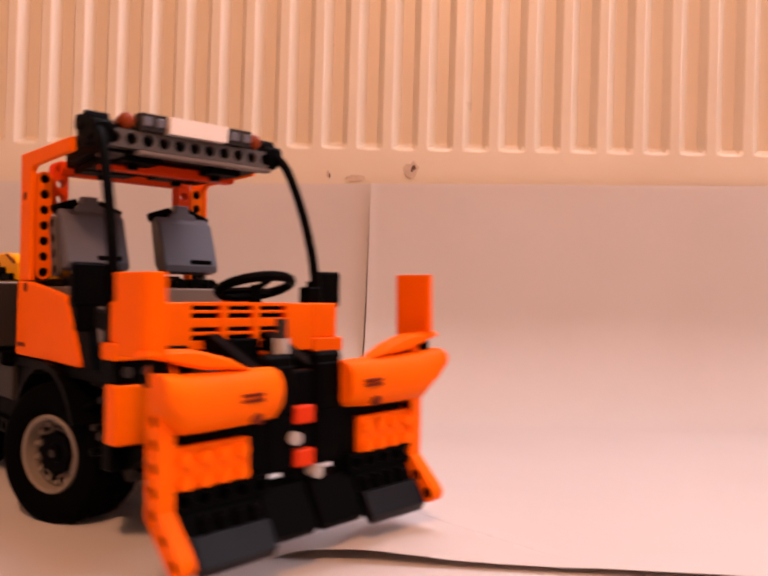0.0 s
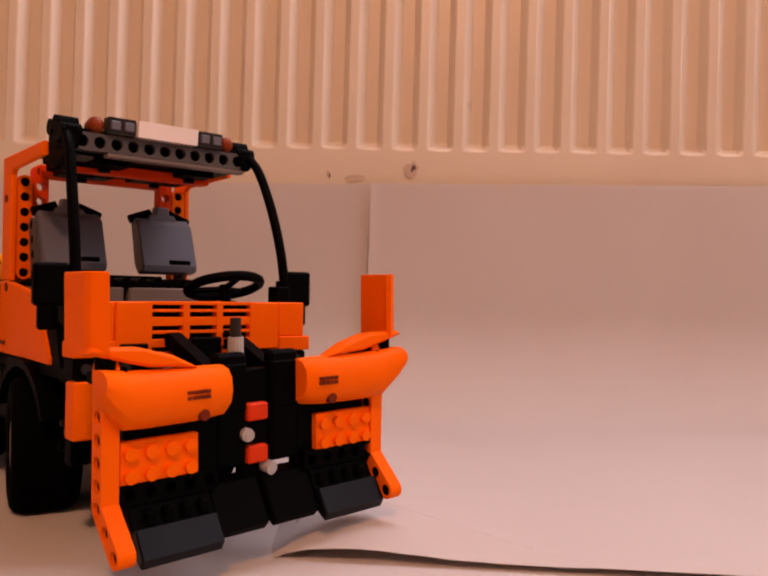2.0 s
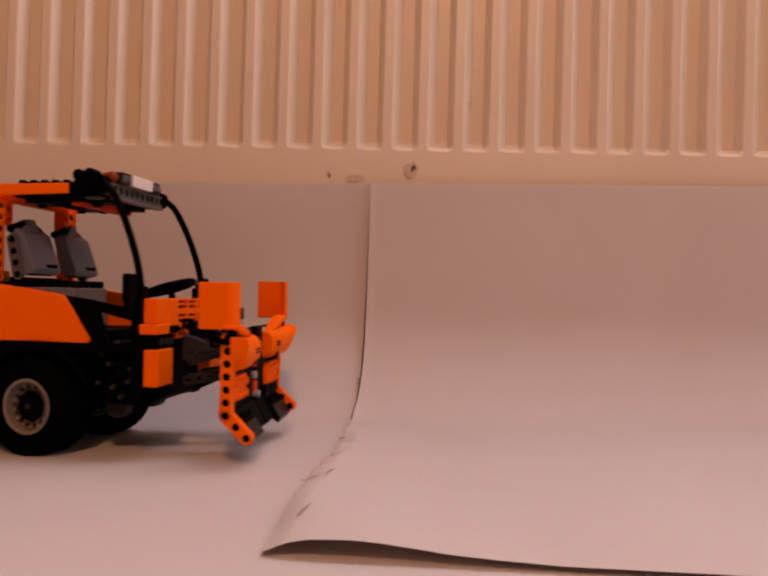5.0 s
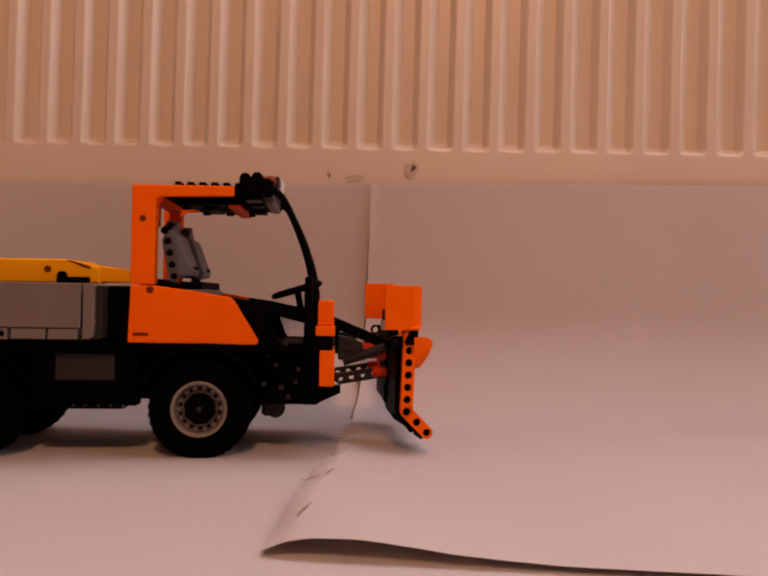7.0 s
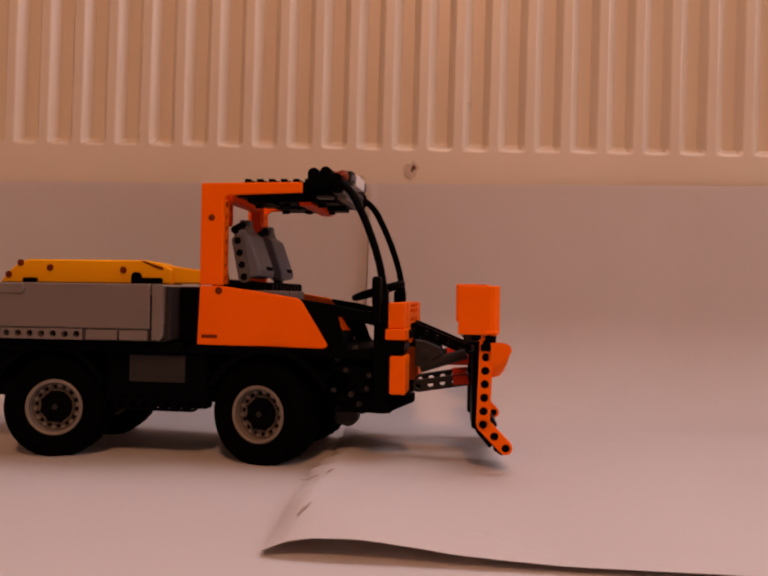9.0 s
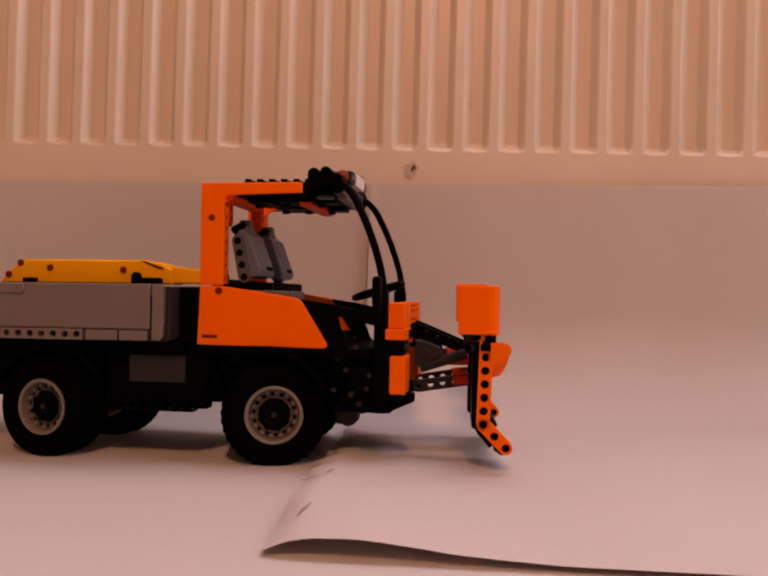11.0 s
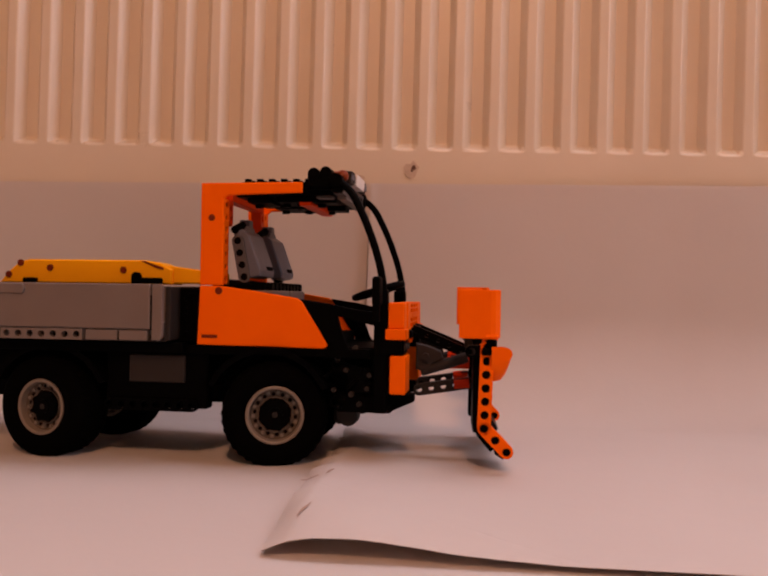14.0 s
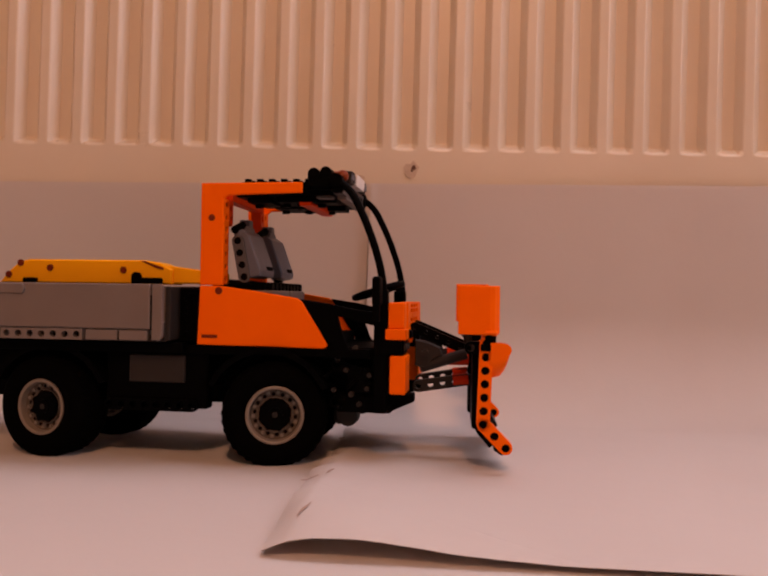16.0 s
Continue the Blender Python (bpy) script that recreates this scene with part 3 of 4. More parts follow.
def nose():
    # grille: orange bars before a black back plate
    bm = bmesh.new()
    for s in (-1, 1):
        a, b = sorted((s * 37, s * 56))
        box(bm, 321, 331, a, b, 118, 149, 0.8)
    for y in (-36, -11.5, 11.5, 36):
        box(bm, 323, 331, y - 2.2, y + 2.2, 113, 149, 0.3)
    for z0, z1 in ((147, 149.2), (142.6, 144.4), (134.2, 139.6), (129.4, 131.4), (121.2, 126.2), (116.6, 118.4), (111, 113.6)):
        box(bm, 323, 330.6, -37, 37, z0, z1, 0.3)
    part("grille", bm, ORANGE, truck, "orange grille with rows of slots")
    bm = bmesh.new()
    box(bm, 318, 325, -54, 54, 106, 147, 0.5)
    part("grille_backing", bm, SHADOW_BLACK, truck)
    bm = bmesh.new()
    box(bm, 328, 337, -10, 10, 108, 127, 0.8)
    # Black block that stands in for the shade in an opening beside the hitch.
    box(bm, 330, 334, -54, -37, 117, 124, 0.8)
    part("hitch_and_opening", bm, BLACK, truck)
    for s in (-1, 1):
        a, b = sorted((s * 56.3, s * 77))
        bm = bmesh.new()
        box(bm, 316, 330, a, b, 126, 149, 0.8)
        a2, b2 = sorted((s * 56.3, s * 81))
        box(bm, 314, 332, a2, b2, 116.5, 126, 0.8)
        part("corner_panel", bm, ORANGE, truck, "orange corner panel beside the grille")
        bm = bmesh.new()
        a, b = sorted((s * 47, s * 80))
        box(bm, 318, 332, a, b, 69.5, 103, 1.0)
        part("bumper_block", bm, ORANGE, truck, "orange bumper block")
        bm = bmesh.new()
        a, b = sorted((s * 46, s * 78))
        box(bm, 308, 330, a, b, 103.2, 116.3, 1.0)
        liftarm(bm, (322, s * 40, 110), (0, s, 0), (1, 0, 0), 4, thick=12, blunt=True)
        part("bumper_joint", bm, BLACK, truck)
        pins(truck, DARK_GREY, [(327, s * (50 + i * PITCH), 110) for i in range(3)], (5, 0, 0), 3.2)


nose()


def chassis():
    bm = bmesh.new()
    box(bm, -98, 318, -40, 40, 52, 100, 2)
    part("chassis", bm, BLACK, truck, "black chassis beam")
    bm = bmesh.new()
    box(bm, -98, 130, -78, 78, 100, 109.5, 1)
    part("bed_floor", bm, BLACK, truck)
    bm = bmesh.new()
    box(bm, 130, 300, -70, 70, 99, 107, 1)
    part("cab_floor", bm, BLACK, truck)
    for s in (-1, 1):
        bm = bmesh.new()
        a, b = sorted((s * 52, s * 66))
        box(bm, 52, 150, a, b, 49, 101, 1.5)
        part("side_skirt", bm, BLACK, truck)
        bm = bmesh.new()
        a, b = sorted((s * 64, s * 70))
        box(bm, 76, 129, a, b, 72.5, 98, 1.0)
        part("side_tank", bm, DARK_GREY, truck, "dark grey tank box on the side")
        bm = bmesh.new()
        liftarm(bm, (58, s * 68, 52), (1, 0, 0), (0, 1, 0), 8, thick=6)
        part("pierced_beam", bm, BLACK, truck)
        for x in (0, 208):
            # mudguard: an arch of short plates
            bm = bmesh.new()
            a, b = sorted((s * 38, s * 76))
            arc = [radians(25 + i * 130 / 10) for i in range(11)]
            outline = [(x + 60 * math.cos(t), 47.4 + 60 * math.sin(t)) for t in arc] + [(x + 55 * math.cos(t), 47.4 + 55 * math.sin(t)) for t in arc[::-1]]
            prism(bm, outline, a, b, "y", bev=0)
            part("mudguard", bm, BLACK, truck)
            bm = bmesh.new()
            rod(bm, (x, s * 12, 47.4), (x, s * 44, 47.4), 6, 10)
            box(bm, x - 9, x + 9, s * 40 - 5, s * 40 + 5, 30, 66, 2)
            rod(bm, (x + 20, s * 36, 50), (x + 16, s * 36, 92), 5.5, 12)
            part("axle_hub", bm, BLACK, truck)
            bm = bmesh.new()
            tube(bm, [(x + 20 + 6.6 * math.cos(i * 0.8), s * 36 + 6.6 * math.sin(i * 0.8), 56 + i * 0.55) for i in range(56)], 1.1, 6)
            part("spring", bm, DARK_GREY, truck)
        # front underbody, beams and pins
        bm = bmesh.new()
        liftarm(bm, (262, s * 60, 103), (1, 0, 0), (0, 1, 0), 5, thick=9)
        liftarm(bm, (268, s * 56, 92), (0.94, 0, -0.34), (0, 1, 0), 5, thick=9)
        liftarm(bm, (266, s * 50, 58), (1, 0, 0), (0, 1, 0), 5, thick=9)
        a, b = sorted((s * 40, s * 60))
        box(bm, 268, 318, a, b, 50, 66, 2)
        box(bm, 276, 300, a, b, 66, 92, 2)
        prism(bm, [(300, 66), (338, 69), (338, 62), (318, 53), (300, 51)], s * 52, s * 66, bev=0.8)
        part("front_subframe", bm, BLACK, truck)
        pins(truck, DARK_GREY, [(x, s * 60, z) for x, z in ((262, 103), (284, 103), (298, 84), (277, 88), (289, 58), (266, 70), (296, 72), (307, 96))], (0, s * 5.5, 0), 2.2)
        rng = random.Random(31 + s)
        for i in range(6):
            x, z = rng.uniform(262, 300), rng.uniform(52, 104)
            bm = bmesh.new()
            if i % 3:
                rod(bm, (x, s * 58, z), (x + rng.uniform(-9, 9), s * 66.5, z + rng.uniform(-9, 5)), rng.uniform(1.6, 2.6), 10)
            else:
                rod(bm, (x, s * 62, z), (x, s * 68, z), 2.6, 10)
            part("connector", bm, (DARK_GREY, BLACK)[i % 2], truck)
        bm = bmesh.new()
        rod(bm, (276, s * 30, 44), (276, s * 46, 44), 9, 14)
        box(bm, 262, 282, s * 34 - 8, s * 34 + 8, 36, 52, 3)
        part("gear_case", bm, DARK_GREY, truck)
    bm = bmesh.new()
    for x in (0, 208):
        rod(bm, (x, -14, 47.4), (x, 14, 47.4), 13, 14)
        box(bm, x - 14, x + 14, -14, 14, 50, 64, 3)
    box(bm, 14, 194, -8, 8, 50, 62, 3)
    part("drive_line", bm, BLACK, truck)
    bm = bmesh.new()
    box(bm, 120, 141, -64, 64, 109, 160, 2)
    for i in range(6):
        liftarm(bm, (130, -62 + 25 * i, 116), (0, 0, 1), (0, 1, 0), 4, thick=8)
    part("engine_wall", bm, BLACK, truck)


chassis()


def bed():
    bm = bmesh.new()
    box(bm, -110, 118, -84, 84, 110.5, 116, 0.8)
    base = part("bed_floor", bm, DARK_GREY, truck)
    for s in (-1, 1):
        a, b = sorted((s * 85, s * 91))
        bm = bmesh.new()
        box(bm, -112, 104.5, a, b, 121.5, 162, 1.0)
        p = part("bed_side", bm, MID_GREY, truck, "grey side board of the load bed")
        bm = bmesh.new()
        prism(bm, [(106, 112), (113, 112), (115.6, 115), (115.6, 160), (114, 162), (106, 162)], s * 90.6, s * 85, bev=0.8)
        part("corner_post", bm, MID_GREY, p)
        bm = bmesh.new()
        box(bm, 101.8, 106, s * 89.6, s * 90.0, 122, 152, 0)
        part("groove", bm, SHADOW_BLACK, p)
        bm = bmesh.new()
        liftarm(bm, (-32, s * 88, 116), (1, 0, 0), (0, 1, 0), 7, width=9.5, thick=7, hole=3.2, blunt=True)
        part("pierced_rail", bm, MID_GREY, p)
        for x0, x1 in ((-112, -40), (44, 74), (76, 102)):
            bm = bmesh.new()
            box(bm, x0, x1, s * 88 - 3, s * 88 + 3, 111.5, 120.6, 0.7)
            part("lower_rail", bm, MID_GREY, p)
        bm = bmesh.new()
        box(bm, -110, -17, s * 91.2 - 1.5, s * 91.2 + 1.5, 152, 161, 0.7)
        rod(bm, (-19, s * 89, 156.5), (-19, s * 93.5, 156.5), 4.4, 12)
        part("hinge_bar", bm, MID_GREY, p)
        # Thin black sheet added behind the rail as the shade in its holes.
        bm = bmesh.new()
        box(bm, -30, 42, s * 84 - 0.6, s * 84 + 0.6, 111, 121, 0)
        part("rail_backing", bm, SHADOW_BLACK, p)
    bm = bmesh.new()
    box(bm, 116, 121, -84.5, 84.5, 112, 160, 0.8)
    part("bed_front", bm, DARK_GREY, truck)
    bm = bmesh.new()
    box(bm, -112, -107, -84.5, 84.5, 112, 160, 0.8)
    part("tailgate", bm, MID_GREY, truck)

    # folded yellow crane boom lying along the bed
    bm = bmesh.new()
    prism(bm, [(-60, 162), (-52, 172), (-40, 182), (-30, 184.5), (82, 184.5), (100, 182), (112, 176), (112, 162)], -62, -36, bev=1.4)
    prism(bm, [(84, 163), (84, 178), (104, 180), (160, 173), (160, 163)], -58, -40, bev=1.2)
    boom = part("crane_boom", bm, YELLOW, truck, "folded yellow crane boom on the bed")
    pins(boom, PRINT, [(x, -63, z) for x, z in ((-38, 181), (-50, 170), (-8, 176.5), (65, 175))], (0, 2, 0), 3.2)
    bm = bmesh.new()
    prism(bm, [(82, 183.5), (86, 183.5), (104, 177.5), (104, 175.5), (98, 177)], -62.8, -61.5, bev=0)
    part("slot", bm, PRINT, boom)
    bm = bmesh.new()
    box(bm, 74, 104, -66, -62.5, 162.5, 168, 0.8)
    rod(bm, (79, -67, 169), (79, -60, 169), 4.2, 12)
    part("boom_bracket", bm, BLACK, boom)
    bm = bmesh.new()
    box(bm, -34, -20, -66, -62.5, 162.5, 167, 0.8)
    part("boom_bracket", bm, BLACK, boom)
    bm = bmesh.new()
    box(bm, 20, 60, -34, 30, 116, 166, 2)
    part("crane_foot", bm, BLACK, truck)


bed()


# wheels: tyre with lugs, dished rim, black centre
WHEEL_R = 47.4


def wheel():
    bm = bmesh.new()
    lathe(bm, [(-18, 25.7), (-21, 28.5), (-22.5, 36), (-21.5, 42), (-18.5, 45.6), (-13, 46.9), (0, 47.1), (13, 46.9), (18.5, 45.6), (21.5, 42), (22.5, 36), (21, 28.5), (18, 25.7), (-18, 25.7)], 48)
    tyre = part("wheel", bm, RUBBER, truck, "black ribbed rubber tyre on a grey rim", smooth=True)
    bm = bmesh.new()
    for i in range(36):
        for s in (-1, 1):
            t = 2 * math.pi * (i + (0.5 if s > 0 else 0)) / 36
            box(bm, -2.4, 2.4, s * 8.5 - 6.8, s * 8.5 + 6.8, 45.0, 47.4, 1.0, MM, Matrix.Rotation(t, 4, "Y"))
    tagged(part("tread", bm, RUBBER, tyre), kind="stuff")
    for s in (-1, 1):
        bm = bmesh.new()
        lathe(bm, [(s * 15, 26.2), (s * 19.6, 25.9), (s * 20.2, 24.8), (s * 19.4, 22.9), (s * 13.0, 22.4)], 44)
        part("rim", bm, RIM, tyre, smooth=True)
        bm = bmesh.new()
        lathe(bm, [(s * 13.2, 22.6), (s * 11.4, 21.0), (s * 11.4, 16.6), (s * 13.2, 16.0), (s * 12.4, 14.4), (s * 8, 14.0)], 44)
        part("dish", bm, RIM_SHADED, tyre, smooth=True)
        # Black discs paint the shade of the rim's holes.
        bm = bmesh.new()
        for i in range(14):
            t = 2 * math.pi * i / 14
            rod(bm, (18.2 * math.cos(t), s * 10.4, 18.2 * math.sin(t)), (18.2 * math.cos(t), s * 11.8, 18.2 * math.sin(t)), 1.7, 10)
        tagged(part("rim_hole_shade", bm, SHADOW_BLACK, tyre), kind="stuff")
        bm = bmesh.new()
        for i in range(14):
            t = 2 * math.pi * (i + 0.5) / 14
            rod(bm, (19.6 * math.cos(t), s * 10.4, 19.6 * math.sin(t)), (19.6 * math.cos(t), s * 13.6, 19.6 * math.sin(t)), 1.6, 8)
        tagged(part("rim_peg", bm, RIM, tyre), kind="stuff")
        bm = bmesh.new()
        rod(bm, (0, s * 6, 0), (0, s * 12.0, 0), 14.4, 32)
        star = [(q * math.cos(t), q * math.sin(t)) for q, t in (((15.4, 12.6)[i % 2], math.pi * i / 8) for i in range(16))]
        prism(bm, star, s * 11.5, s * 15.4, "y", bev=0.5)
        rod(bm, (0, s * 14, 0), (0, s * 17, 0), 6.5, 16)
        hub = part("hub", bm, BLACK, tyre)
        bm = bmesh.new()
        rod(bm, (0, s * 16, 0), (0, s * 17.6, 0), 2.6, 12)
        part("axle_end", bm, DARK_GREY, hub)
    return tyre


WHEELS = []
first_wheel = wheel()
for wx in (0, 208):
    for ws in (-1, 1):
        WHEELS.append((first_wheel if not WHEELS else copy_thing(first_wheel, Matrix()), wx, ws))


# ---------------------------------------------------------------- the plough, which lifts on its links
def plough():
    # black mould-board: two wings with a gap in the middle
    bm = bmesh.new()
    prism(bm, [(-9, 46), (9, 46), (9, 66), (26, 66), (26, 74), (9, 74), (9, 96), (26, 96), (26, 104), (9, 104), (9, 112), (-9, 112), (-9, 104), (-26, 104), (-26, 96), (-9, 96), (-9, 74), (-26, 74), (-26, 66), (-9, 66)], 386, 395, "x", bev=0.8)
    base = part("snow_plough", bm, BLACK, truck, "orange and black snow plough on lifting links")
    for s in (-1, 1):
        y = -90 if s < 0 else 86
        out = 4.5 if s < 0 else 2.0
        bm = bmesh.new()
        a, b = sorted((s * 27, s * 80))
        box(bm, 388, 397, a, b, 44, 112, 1)
        part("wing", bm, BLACK, base)
        bm = bmesh.new()
        liftarm(bm, (399.5, s * 35, 55.5), (0, s, 0), (1, 0, 0), 5, thick=5, blunt=True)
        part("pierced_strip", bm, BLACK, base)
        bm = bmesh.new()
        a, b = sorted((s * 8, s * 28))
        box(bm, 389, 398, a, b, 58, 122, 2)
        box(bm, 392, 399, a, b, 88, 117, 2)
        part("lift_column", bm, BLACK, base)
        # outer bent arm
        bm = bmesh.new()
        liftarm(bm, (399, y, 118), (-0.03, 0, -1), (0, 1, 0), 7, width=11.2, thick=9.0, hole=3.6)
        liftarm(bm, (397, y, 50.4), (0.70, 0, -0.71), (0, 1, 0), 3, width=11.2, thick=9.0, hole=3.6, pitch=13.5)
        arm = part("end_arm", bm, ORANGE, base, "orange bent beam at the blade's end")
        # Black plugs stand in for the shade inside the end arm's holes.
        pins(arm, SHADOW_BLACK, [(399 - 0.34 * i, y - s * 3.5, 118 - PITCH * i) for i in range(7)]
             + [(397 + 9.45 * i, y - s * 3.5, 50.4 - 9.6 * i) for i in (1, 2)], (0, s * 6, 0), 3.5)
        # big rounded upper shell, flaring outwards at its outer end
        bm = bmesh.new()
        rings = []
        for f, dz, dx, hh in ((0.0, 0.0, -3.0, 0.84), (0.05, 0.0, -1.0, 0.95), (0.25, 0.0, 0.0, 1.0), (0.6, 0.0, 1.5, 1.0), (0.8, 0.5, 3.0, 1.0), (0.93, 3.0, 5.0, 0.72), (1.0, 5.0, 6.5, 0.45)):
            yy = s * (25 + 73.5 * f)
            ring = []
            for px, pz in ((396, 116), (403, 117.4), (408.5, 115.4), (412.2, 110), (413, 102), (411.4, 94.5), (407.5, 89.6), (400, 87.6), (396, 88)):
                cz = 101.0 + dz * 1.3
                ring.append(bm.verts.new(Vector((px + dx, yy, cz + (pz - 101.0) * hh + (1 - hh) * 9)) * MM))
            rings.append(ring)
        n = len(rings[0])
        for r0, r1 in zip(rings, rings[1:]):
            for i in range(n):
                bm.faces.new((r0[i], r0[(i + 1) % n], r1[(i + 1) % n], r1[i]))
        bm.faces.new(rings[0])
        bm.faces.new(rings[-1][::-1])
        shell = part("upper_shell", bm, ORANGE, base, "rounded orange shell on the blade's top", smooth=True)
        bm = bmesh.new()
        for z in (101.2, 104.0):
            for i in range(5):
                box(bm, 412.4, 413.9, s * 43 - 11 + i * 2.8, s * 43 - 11 + i * 2.8 + 2.3, z, z + 1.8, 0.1)
        part("print", bm, PRINT, shell, "dark printed marks")
        bm = bmesh.new()
        rod(bm, (404, s * 43, 92.4), (411.9, s * 43, 92.4), 3.0, 12)
        part("pin_hole", bm, PRINT, shell)
        # sloping fin above the shell
        bm = bmesh.new()
        prism(bm, [(s * 44, 117), (s * 58, 124), (s * 76, 129), (s * 101, 130), (s * 104, 127.5), (s * 92, 124), (s * 72, 119)], 396, 408, "x", bev=1.6)
        part("fin", bm, ORANGE, base, "orange curved fin over the blade")
        bm = bmesh.new()
        rod(bm, (402, s * 92, 112), (402, s * 92, 128), 5.0, 12)
        box(bm, 394, 408, s * 90 - 8, s * 90 + 8, 112, 118, 1)
        liftarm(bm, (386, s * 84, 114), (1, 0, 0), (0, 1, 0), 2, thick=8)
        part("flag_socket", bm, BLACK, base)
        # upright flag plate, folded along its front edge
        bm = bmesh.new()
        pl = [(375, s * 101), (401, s * 101.5), (405, s * 100), (409.5, s * 93), (406.5, s * 91.5), (402, s * 97.5), (399, s * 98.3), (375, s * 98)]
        prism(bm, pl, 126, 166.5, "z", bev=0.6)
        part("flag", bm, ORANGE, base, "upright orange marker plate")
        # studded block
        bm = bmesh.new()
        a, b = sorted((s * (36.5 + out), s * (80 + out)))
        box(bm, 394, 401.5, a, b, 58.5, 82, 0.6)
        block = part("studded_plate", bm, ORANGE, base, "orange plate with two rows of studs")
        for i in range(4):
            for z in (64.5, 75.8):
                bm = bmesh.new()
                yc = s * (36.5 + out + 5.2 + i * PITCH * 0.98)
                rod(bm, (401, yc, z), (404.2, yc, z), 3.5, 14)
                part("stud", bm, ORANGE, block)
        # lower black blade and its glossy edge
        bm = bmesh.new()
        a, b = sorted((s * 34, s * 80))
        prism(bm, [(390, 58), (397, 55), (403, 43), (409, 32), (403, 28), (392, 41)], a, b, bev=0.6)
        for i in range(4):
            box(bm, 399, 407, s * (40 + i * 10) - 2.5, s * (40 + i * 10) + 2.5, 38, 47, 1.0)
        part("blade", bm, BLACK, base)
        bm = bmesh.new()
        prism(bm, [(405, 39), (409, 39.5), (417, 26.5), (414, 21.5), (407, 26)], a, b, bev=0.8)
        part("blade_edge", bm, EDGE_STEEL, base, "glossy dark wearing edge")
        bm = bmesh.new()
        a, b = sorted((s * 1.6, s * 33.5))
        prism(bm, [(388, 53), (398, 51), (411, 28), (407, 24), (393, 33)], a, b, bev=1.2)
        part("middle_blade", bm, BLACK, base)
        # links to the truck
        bm = bmesh.new()
        liftarm(bm, (340, s * 24, 72), (0.98, 0, 0.16), (0, 1, 0), 5, thick=8, hole=2.7)
        part("lower_link", bm, DARK_GREY, base, "dark grey pierced lifting link")
        bm = bmesh.new()
        liftarm(bm, (336, s * 20, 126), (0.925, 0, -0.38), (0, 1, 0), 6, width=9.5, thick=8, hole=1.9)
        part("upper_link", bm, BLACK, base)
        bm = bmesh.new()
        rod(bm, (372, s * 24, 78), (386, s * 24, 79.5), 6.0, 12)
        rod(bm, (366, s * 20, 98), (386, s * 20, 98), 6.4, 12)
        part("bush", bm, RED, base, "red bush on the link")
        bm = bmesh.new()
        rod(bm, (342, s * 30, 90), (384, s * 34, 104), 5.0, 12)
        part("lift_cylinder", bm, DARK_GREY, base)
        bm = bmesh.new()
        prism(bm, [(337, 92), (347, 90), (353, 98), (362, 102), (360, 109), (348, 114), (337, 116)], s * 26, s * 36, bev=1.0)
        rod(bm, (346, s * 22, 104), (346, s * 40, 104), 3.4, 12)
        part("lift_bracket", bm, DARK_GREY, base)
    bm = bmesh.new()
    rod(bm, (394, -9, 76), (402, -10, 76), 3.8, 12)
    rod(bm, (401, -9.9, 76), (402.6, -10.1, 76), 2.0, 10)
    part("pin", bm, LIGHT_GREY, base, "light grey axle pin")
    bm = bmesh.new()
    rod(bm, (394, 5, 56), (402, 6, 55), 3.8, 12)
    part("pin", bm, LIGHT_GREY, base, "light grey axle pin")
    for z in (88, 64):
        bm = bmesh.new()
        box(bm, 393, 400, -8.5, 5, z - 5, z + 5, 1)
        part("bush", bm, RED, base)
    bm = bmesh.new()
    rod(bm, (386, -8, 120), (386, -8, 130), 4.6, 14)
    part("collar", bm, LIGHT_GREY, base)
    bm = bmesh.new()
    rod(bm, (386, -8, 130), (386, -8, 141), 3.2, 12)
    rod(bm, (386, -8, 104), (386, -8, 120), 4.4, 12)
    part("axle", bm, DARK_GREY, base)
    return base


PLOUGH = plough()


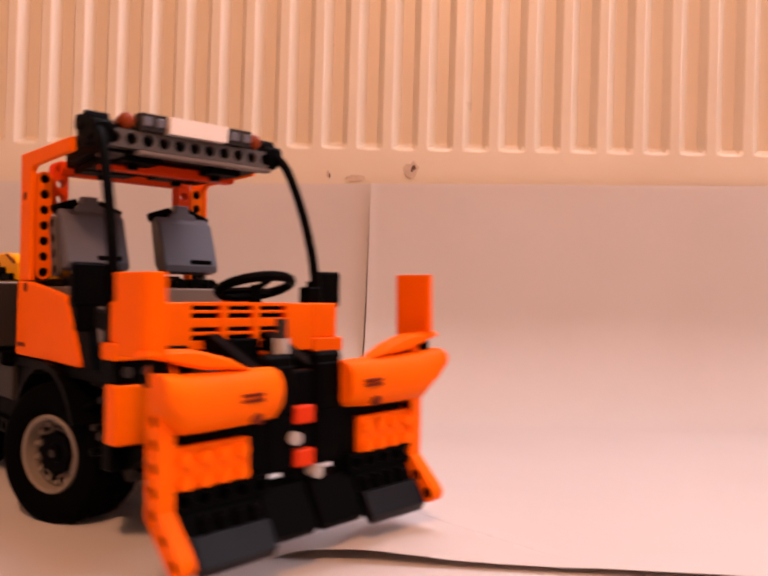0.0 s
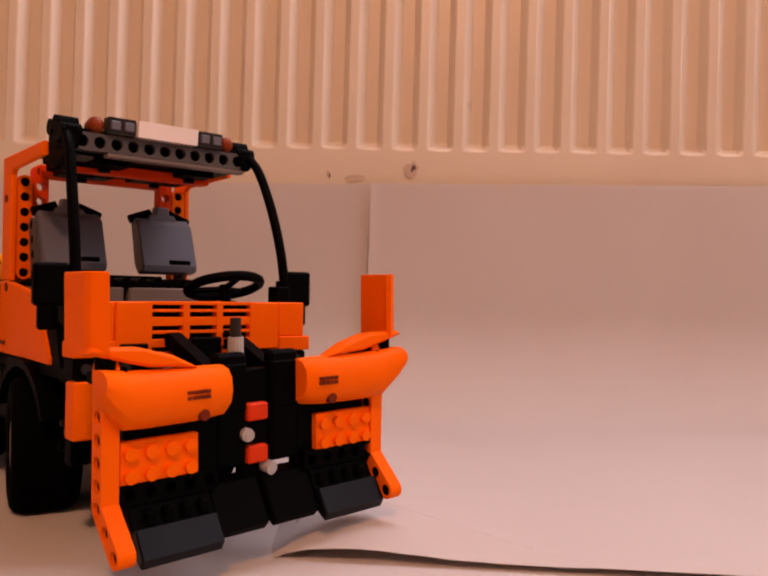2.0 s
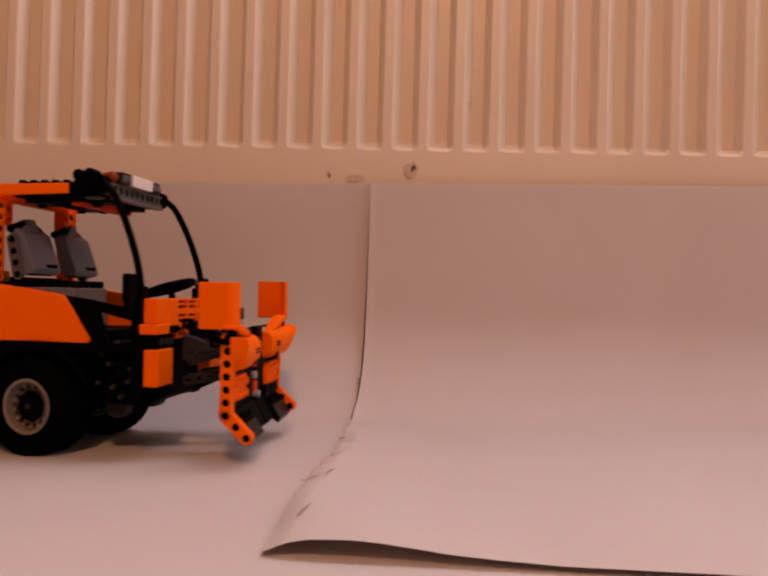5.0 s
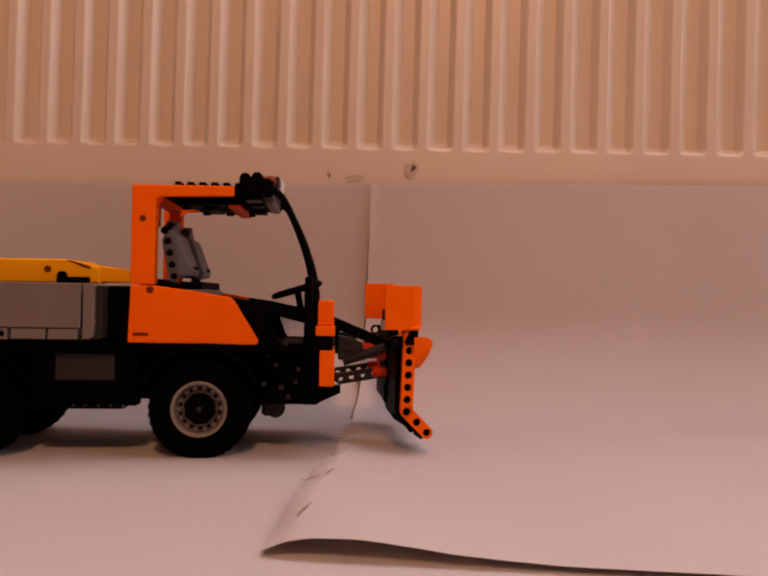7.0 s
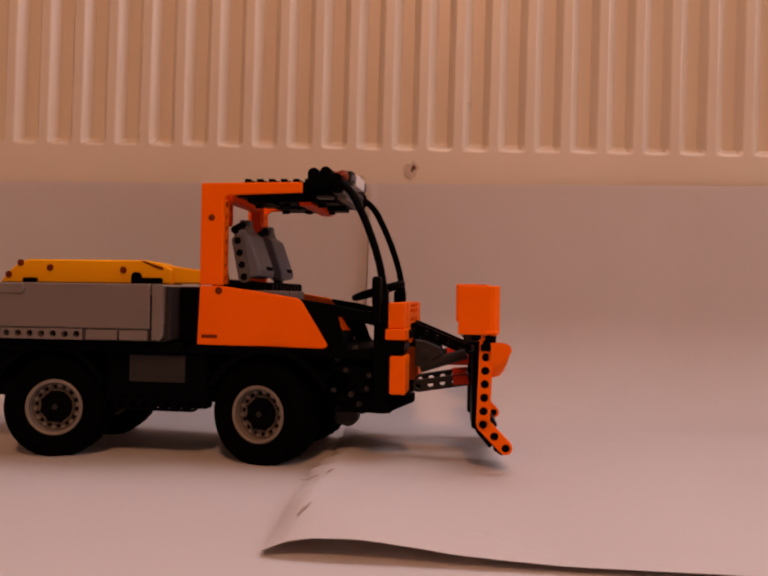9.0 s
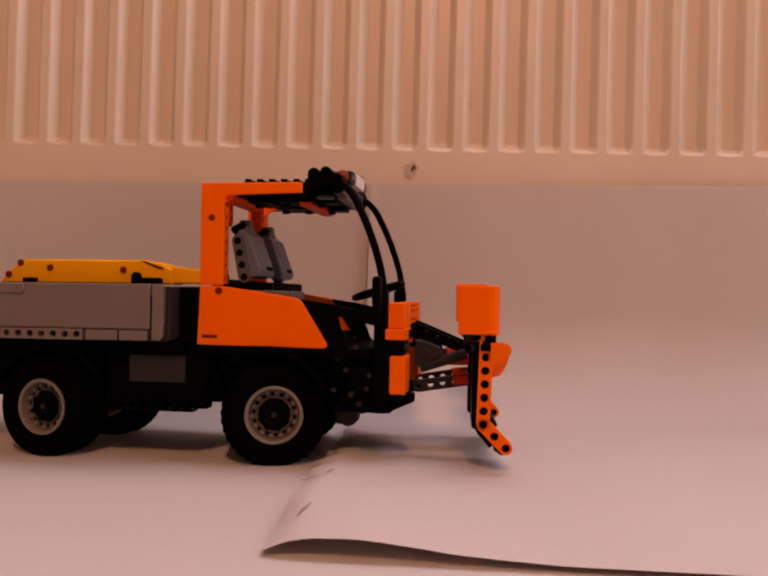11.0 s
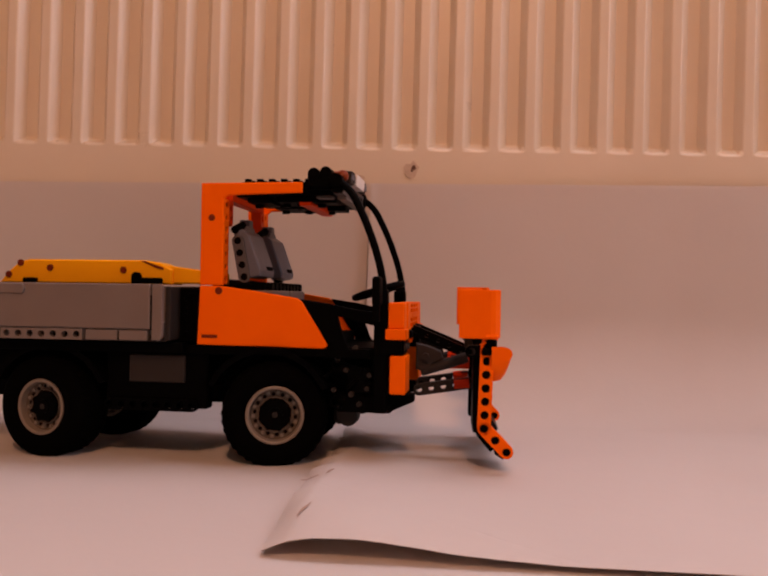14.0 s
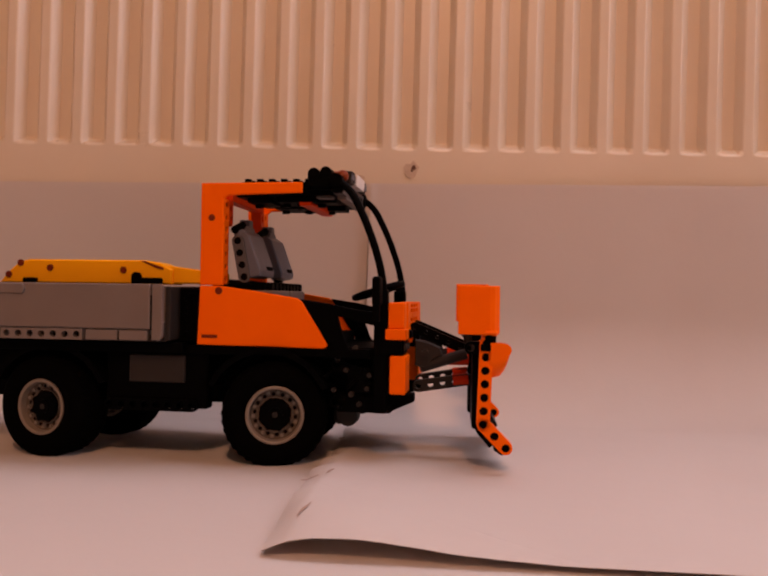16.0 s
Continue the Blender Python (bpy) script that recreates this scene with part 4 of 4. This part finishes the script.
# ---------------------------------------------------------------- what moves
def motions():
    A, B = (-0.3127, 0.7212, -47.21), (-0.3329, 0.7494, -50.59)
    C = (-0.3292, 0.7427, -49.81)
    H = (-0.3814, 0.7765, 3.8)
    Q = (-0.2985, 0.7906, -7.8)

    def between(p, q, f):
        return tuple(a + (b - a) * f for a, b in zip(p, q))
    E = between(B, C, 1.3)
    R = (-0.5833, 0.8392, -14.19)
    rows = [(0.0, A), (0.1, between(A, B, 0.7)), (0.2, between(A, B, 0.97)), (0.3, B), (0.5, B), (1.0, between(B, C, 0.5)), (1.5, C), (2.0, E), (2.4, E),
            (2.5, between(E, (-0.3717, 0.7771, -43.41), 0.3)), (2.6, (-0.3717, 0.7771, -43.41)), (2.8, (-0.4286, 0.8022, -34.99)),
            (3.0, (-0.4827, 0.8270, -28.0)), (3.2, (-0.5403, 0.8330, -19.5)), (3.4, (-0.5900, 0.8410, -13.6)), (3.5, (-0.5966, 0.8420, -13.05)),
            (3.8, R), (4.2, R)]
    start, end = R, (-0.3800, 0.7790, 3.9)
    for t, f in ((4.6, 0.09), (4.9, 0.26), (5.2, 0.45), (5.5, 0.65), (5.8, 0.84), (6.1, 0.96), (6.3, 1.0)):
        rows.append((t, between(start, end, f)))
    rows += [(7.0, H), (7.5, (-0.3840, 0.7787, 3.6)), (8.6, (-0.3840, 0.7787, 3.6)), (8.7, (-0.3760, 0.7765, 3.6)), (8.8, (-0.3440, 0.7840, -0.6)),
             (8.9, (-0.3180, 0.7890, -5.0)), (9.0, Q), (12.0, Q), (16.0, Q)]
    walk(truck, [(t, pose(x * U, y * U, 0, 0, 0, a)) for t, (x, y, a) in rows])

    # wheels: steering of the front axle, the rear axle against it, and rolling
    steer = ((0.0, 20), (0.9, 20), (1.5, -12), (4.2, -13), (5.2, -8), (6.3, 0), (8.5, 0), (8.7, -13), (9.2, -13), (11.3, 13), (16.0, 13))

    def steering(t):
        for (t0, a0), (t1, a1) in zip(steer, steer[1:]):
            if t <= t1:
                return a0 + (a1 - a0) * (t - t0) / (t1 - t0)
        return steer[-1][1]
    times = sorted({t for t, _ in rows} | {t for t, _ in steer})

    def place(t):
        for (t0, p0), (t1, p1) in zip(rows, rows[1:]):
            if t <= t1:
                return between(p0, p1, (t - t0) / (t1 - t0))
        return rows[-1][1]
    for ob, wx, s in WHEELS:
        keyed, roll, last = [], 0.0, place(0.0)
        for t in times:
            now = place(t)
            a = radians(now[2])
            roll += ((now[0] - last[0]) * math.cos(a) + (now[1] - last[1]) * math.sin(a)) / (WHEEL_R / 1000)
            last = now
            turn = radians(steering(t)) * (1.0 if wx else -0.85)
            m = Matrix.Translation(Vector((wx, s * 42, WHEEL_R)) * MM) @ Matrix.Rotation(turn, 4, "Z") @ Matrix.Translation(Vector((0, s * 15.5, 0)) * MM) @ Matrix.Rotation(roll, 4, "Y")
            keyed.append((t, m))
        walk(ob, keyed)

    lift = ((0.0, 0), (12.0, 0), (12.2, 2.8), (12.4, 3.8), (12.5, 5.0), (12.6, 9.0), (12.8, 13.5), (13.0, 15.6), (13.4, 15.6), (13.6, 12.7), (13.8, 8.2), (14.0, 3.3), (14.2, 0), (16.0, 0))
    def set_of(d):
        """The plough lowered by d, standing slightly askew on its links."""
        pivot = Vector((350, 0, 100)) * MM
        return Matrix.Translation(pivot + Vector((0.22 * d - 3, 0, -d)) * MM) @ pose(0, 0, 0, 1.3, 0, 3.0) @ Matrix.Translation(-pivot)
    walk(PLOUGH, [(t, set_of(d)) for t, d in lift])

    # the paper's corner, pressed down at first, curls up
    axis = FOLD[1] - FOLD[0]
    walk(CURL, [(t, Matrix.Translation(FOLD[0]) @ Matrix.Rotation(radians(a), 4, axis) @ Matrix.Translation(-FOLD[0]))
                for t, a in ((0.0, 3.9), (1.5, 3.9), (2.3, 3.4), (2.8, 1.8), (3.5, 1.2), (4.2, 0.9), (6.3, 0.0), (16.0, 0.0))])


motions()
